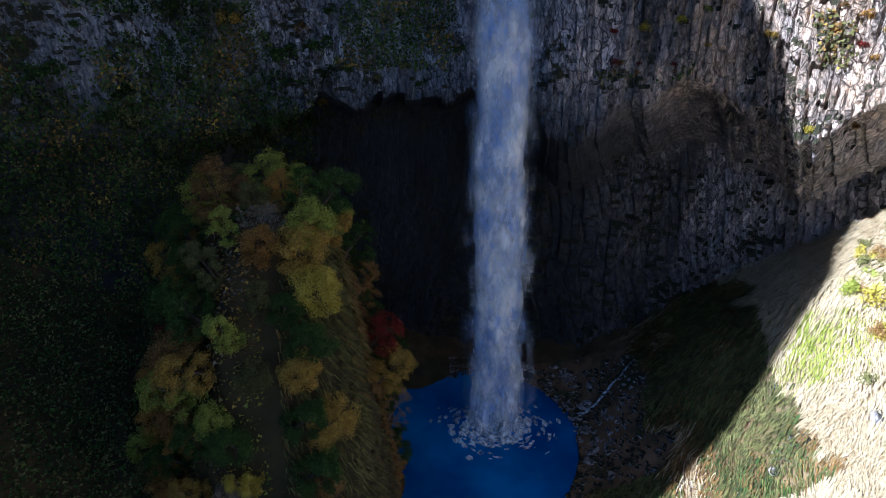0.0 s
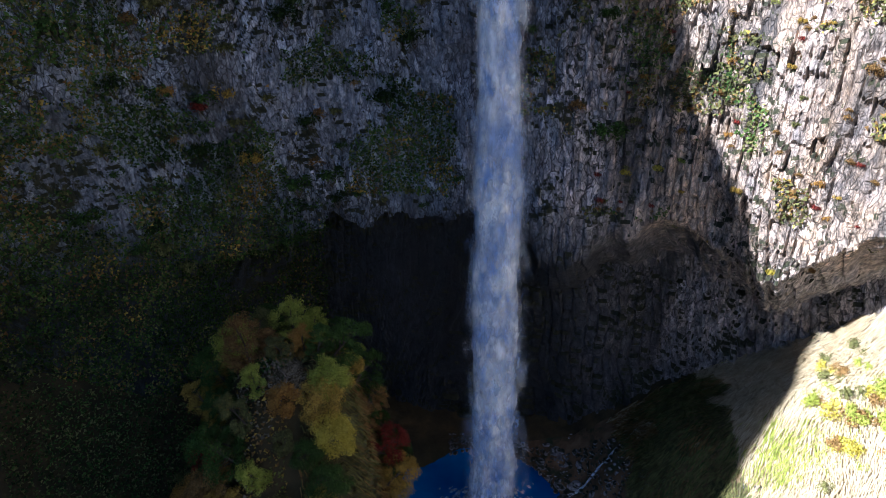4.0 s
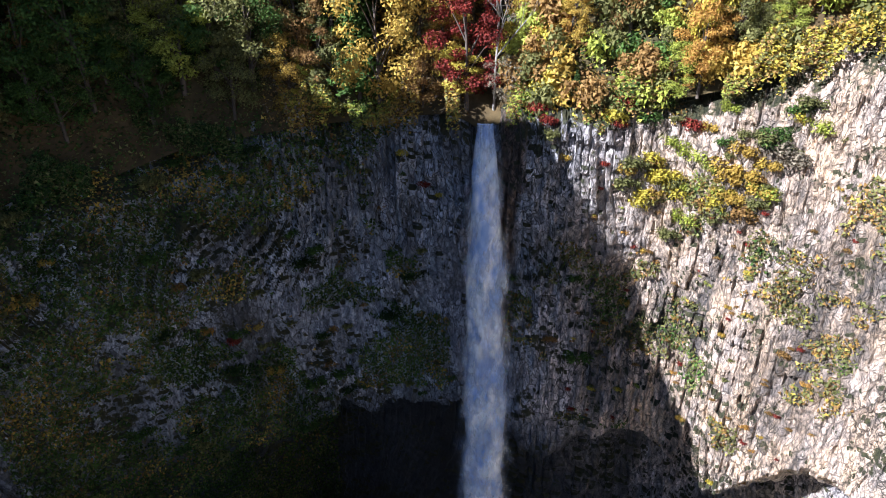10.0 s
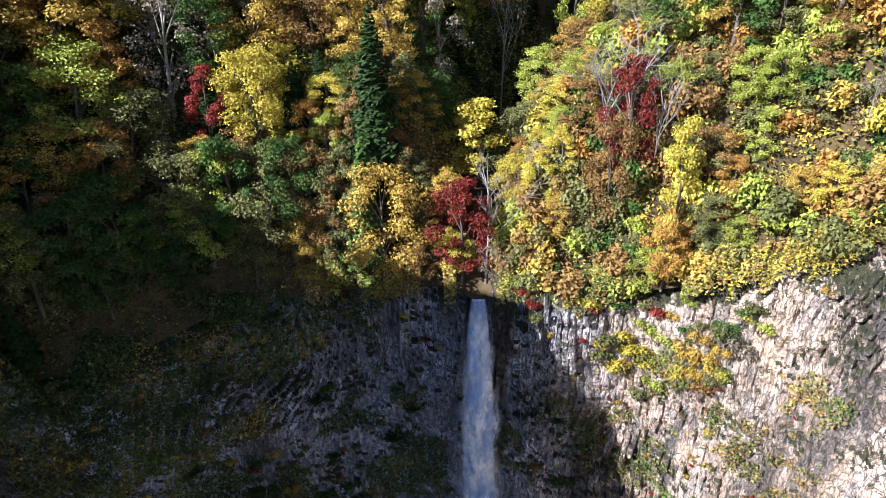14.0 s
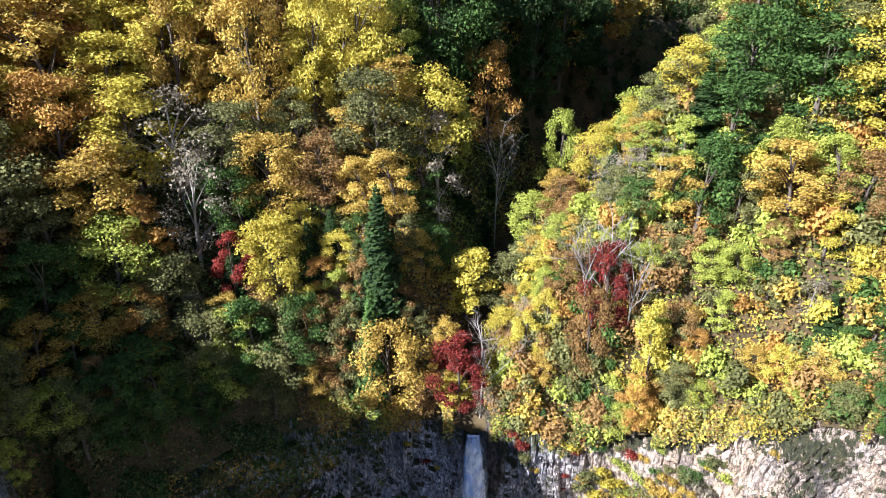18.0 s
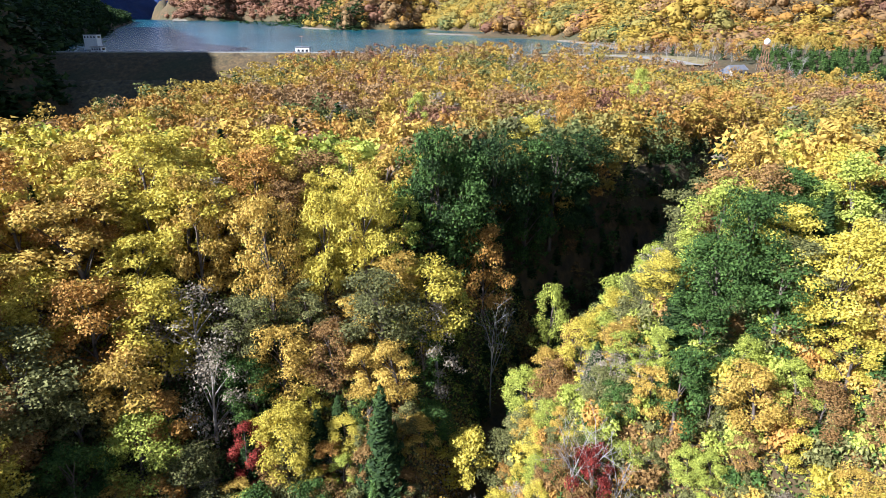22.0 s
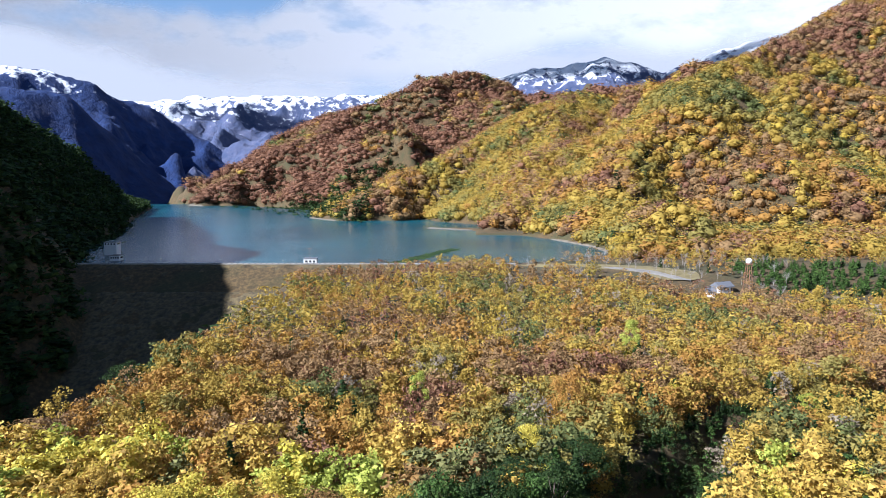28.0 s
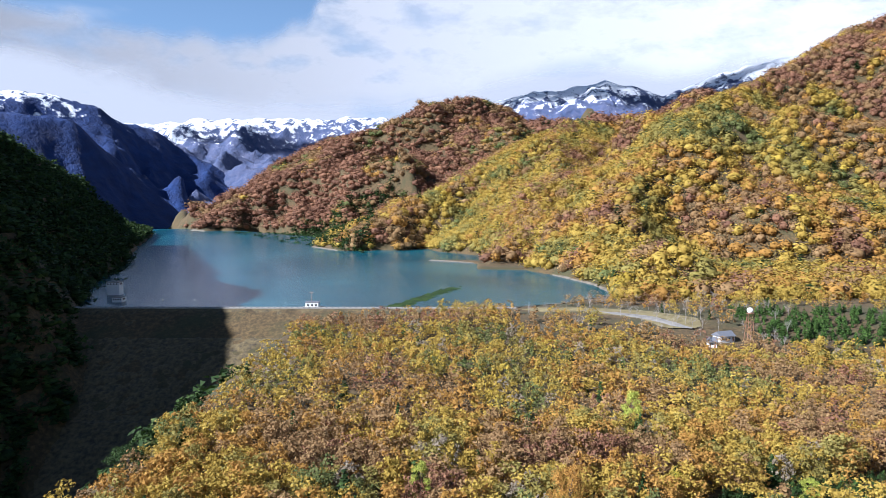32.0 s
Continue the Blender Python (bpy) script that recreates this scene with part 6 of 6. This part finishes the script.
def intake_house(x, y, z, w, h, label):
    root = tagged(new("intake_house"), label, "building", "intake houses")
    root.location = (x, y, z)
    part("wall", block(-w, w, -4, 4, -6, h, WHITE, 0.05), root)
    part("roof", block(-w - 0.4, w + 0.4, -4.4, 4.4, h, h + 0.5, CONCRETE, 0.05), root)
    for k in range(4):
        part("window", block(-w + 0.8 + k * w / 2.1, -w + 1.9 + k * w / 2.1, -4.06, -3.9, h - 2.2, h - 0.8, GLASS), root)
    part("side_window", block(w - 0.06, w + 0.06, -2, 2, h - 2.2, h - 0.8, GLASS), root)
    return root


intake_house(-292, 560, 120, 5.5, 8.5, "white concrete intake house on the shaded lake shore")
intake_house(-268, 520, 116, 4.0, 5.0, "low white intake house beside the shaded dam end")


def radio_tower():
    """A braced steel tower with a white ball on its head."""
    root = tagged(new("radar_tower"), "rusty lattice tower with a white radome ball", "tower")
    x, y = 200.0, 395.0
    root.location = (x, y, float(land(np.array([x]), np.array([y]))[0]) - 0.2)
    w0, w1, h = 2.3, 1.2, 19.0
    legs = [(-1, -1), (1, -1), (1, 1), (-1, 1)]
    for a, b in legs:
        part("leg", mesh_from("leg", *tube([(a * w0, b * w0, 0), (a * (w0 + w1) / 2, b * (w0 + w1) / 2, h / 2), (a * w1, b * w1, h)], [0.16, 0.15, 0.13], 6), [STEEL]), root)
    for k in range(6):
        za, zb = h * k / 6, h * (k + 1) / 6
        wa, wb = w0 + (w1 - w0) * k / 6, w0 + (w1 - w0) * (k + 1) / 6
        for (a, b), (c, d) in zip(legs, legs[1:] + legs[:1]):
            p, q = Vector((a * wa, b * wa, za)), Vector((c * wb, d * wb, zb))
            part("brace", mesh_from("brace", *tube([p, (p + q) / 2, q], [0.07] * 3, 4), [STEEL]), root)
    part("platform", block(-1.9, 1.9, -1.9, 1.9, h, h + 0.3, STEEL, 0.04), root)
    bm = bmesh.new()
    bmesh.ops.create_icosphere(bm, subdivisions=3, radius=1.9)
    bmesh.ops.translate(bm, verts=bm.verts[:], vec=(0, 0, h + 2.1))
    part("radome", (bm, WHITE), root, "white ball")
    return root


radio_tower()


def lodge(x, y, w, d, turn, label):
    """A low house with a pitched roof, its windows and door."""
    root = tagged(new("lodge"), label, "house", "houses by the clearing")
    root.matrix_basis = pose(x, y, float(land(np.array([x]), np.array([y]))[0]), 0, 0, turn)
    part("wall", block(-w, w, -d, d, -0.8, 3.6, WHITE, 0.04), root)
    bm = bmesh.new()
    e = 0.7
    a = [bm.verts.new(p) for p in ((-w - e, -d - e, 3.5), (w + e, -d - e, 3.5), (w + e, 0, 6.2), (-w - e, 0, 6.2), (w + e, d + e, 3.5), (-w - e, d + e, 3.5),
                                   (-w - e, -d - e, 3.2), (w + e, -d - e, 3.2), (w + e, d + e, 3.2), (-w - e, d + e, 3.2))]
    for q in ((0, 1, 2, 3), (3, 2, 4, 5), (6, 7, 1, 0), (8, 9, 5, 4), (9, 8, 7, 6), (7, 8, 4, 2, 1), (9, 6, 0, 3, 5)):
        bm.faces.new([a[i] for i in q])
    part("roof", (bm, SLATE), root, "grey pitched roof")
    for k in range(4):
        part("window", block(-w + 0.9 + k * w * 0.5, -w + 2.0 + k * w * 0.5, -d - 0.05, -d + 0.05, 1.2, 2.5, GLASS), root)
    part("door", block(w - 1.6, w - 0.6, -d - 0.06, -d + 0.05, -0.2, 2.0, STEEL), root)
    return root


lodge(184, 396, 5.5, 3.6, 20, "white lodge with a grey roof beside the clearing")
lodge(172, 386, 2.6, 2.2, -10, "small white shed with a grey roof among bare trees")


def draped(name, line, half, mat, label, category, lift=0.18, seed=0):
    """A strip of ground of its own stuff, laid over the land along a line."""
    pts = np.array(line, float)
    seg = np.concatenate([[0], np.cumsum(np.hypot(*np.diff(pts, axis=0).T))])
    q = np.arange(0, seg[-1], 4.0)
    cx, cy = np.interp(q, seg, pts[:, 0]), np.interp(q, seg, pts[:, 1])
    tx, ty = np.gradient(cx), np.gradient(cy)
    n = np.hypot(tx, ty)
    k = np.linspace(-1, 1, 9)
    w = half * (1 + 0.35 * fbm(q, 0 * q, 22, 110 + seed, 3))
    w = w * np.clip(np.minimum(q, seg[-1] - q) / 12, 0.15, 1)
    x = cx[:, None] - (ty / n)[:, None] * k * w[:, None]
    y = cy[:, None] + (tx / n)[:, None] * k * w[:, None]
    z = np.maximum(land(x, y), LAKE_Z - 0.5) + lift - 0.3 * np.abs(k) ** 6
    me = mesh_from(name, np.stack([x, y, z], -1).reshape(-1, 3), grid_faces(len(q), 9), [mat], flat=False)
    return tagged(new(name, me), label, category, kind="structure")


draped("shore", LAKE_EDGE[2:7], 1.7, SAND, "pale sandy strand of the lake", "shore", 0.35, 1)
draped("shore", LAKE_EDGE[9:13], 1.8, SAND, "pale sandy strand below the wooded hill", "shore", 0.35, 2)
draped("shore", LAKE_EDGE[12:16], 7, SAND, "pale strand at the far end of the lake", "shore", 0.35, 3)
draped("clearing", [(64, 474), (110, 474), (150, 452), (178, 415)], 15, DRY, "dry grassy clearing behind the lake shore", "clearing", 0.25, 4)
draped("gravel_lot", [(120, 462), (150, 440), (172, 410)], 7, GRAVEL, "grey gravel lot in the clearing", "lot", 0.4, 5)


def lake_streak():
    """A dark streak on the lake for a shallow ridge, added as flat patches."""
    rng = np.random.default_rng(120)
    pieces = []
    for _ in range(520):
        q = rng.random()
        c = np.array([-41 + 57 * q + rng.normal() * 3.2, 482 + 128 * q + rng.normal() * 4, LAKE_Z + 0.03 + 0.02 * rng.random()])
        a = np.linspace(0, 2 * np.pi, 7)[:6] + rng.random()
        s = rng.uniform(1.2, 3.4) * (1 - 0.3 * q)
        ring = c + np.stack([np.cos(a) * s * 0.8, np.sin(a) * s * 1.7, 0 * a], -1) * rng.uniform(0.7, 1.2, (6, 1))
        pieces.append((ring, np.array([[0, 1, 2, 3], [0, 3, 4, 5]])))
    v, f = joined(pieces)
    tagged(new("floating_weed", mesh_from("floating_weed", v, f, [LEAF["pine"]])), "dark streak on the lake, made of flat patches", "weed", kind="stuff")


lake_streak()


def buoys():
    bm = bmesh.new()
    bmesh.ops.create_uvsphere(bm, u_segments=10, v_segments=6, radius=0.75)
    me = bpy.data.meshes.new("buoy")
    bm.to_mesh(me)
    bm.free()
    me.materials.append(CONCRETE)
    for k in range(6):
        ob = tagged(new("buoy", me), "grey float of the boom before the dam", "buoy", "floats on the lake")
        ob.location = (-235 + 27 * k, 528 + 4 * (k % 2) - 4 * k, LAKE_Z + 0.2)


buoys()


def rock_outcrop():
    """Bare rubble and old works where the wood meets the water."""
    rng = np.random.default_rng(130)
    for k in range(16):
        x, y = -34 + rng.normal() * 7, 921 + 10 * rng.random()
        ob = tagged(new("boulder", STONES[k % 6]), "pale rubble block on the lake shore", "rock", "rubble on the shore")
        s = rng.uniform(3, 7)
        z = float(land(np.array([x]), np.array([y]))[0])
        ob.matrix_basis = pose(x, y, z + 0.8, 20, 10, rng.uniform(0, 360)) @ Matrix.Diagonal((s * 1.3, s, s, 1))


rock_outcrop()


def shore_trees():
    """Bare grey trees and young conifers round the clearing."""
    rng = np.random.default_rng(140)
    for k in range(120):
        x, y = rng.uniform(60, 260), rng.uniform(385, 540)
        if lake_distance(np.array([x]), np.array([y]))[0] < 6 or abs(x - 184) + abs(y - 396) < 12:
            continue
        z = float(land(np.array([x]), np.array([y]))[0])
        plant(9, "grey", x, y, z - 0.2, rng.uniform(7, 12), rng.uniform(0, 360), rng.uniform(0.9, 1.3))
    n = 260
    x, y = rng.uniform(212, 320, n), rng.uniform(392, 455, n)
    ok = in_view(x, y)
    x, y = x[ok], y[ok]
    ring = np.stack([x, y, land(x, y) - 0.2, rng.uniform(5, 9, len(x))], -1)
    forest("young_conifers", ring, 150, 0.8, {"green": 1}, "bright green plantation of young conifers", 141, 0.95, needles="green", palette=LEAF)


shore_trees()
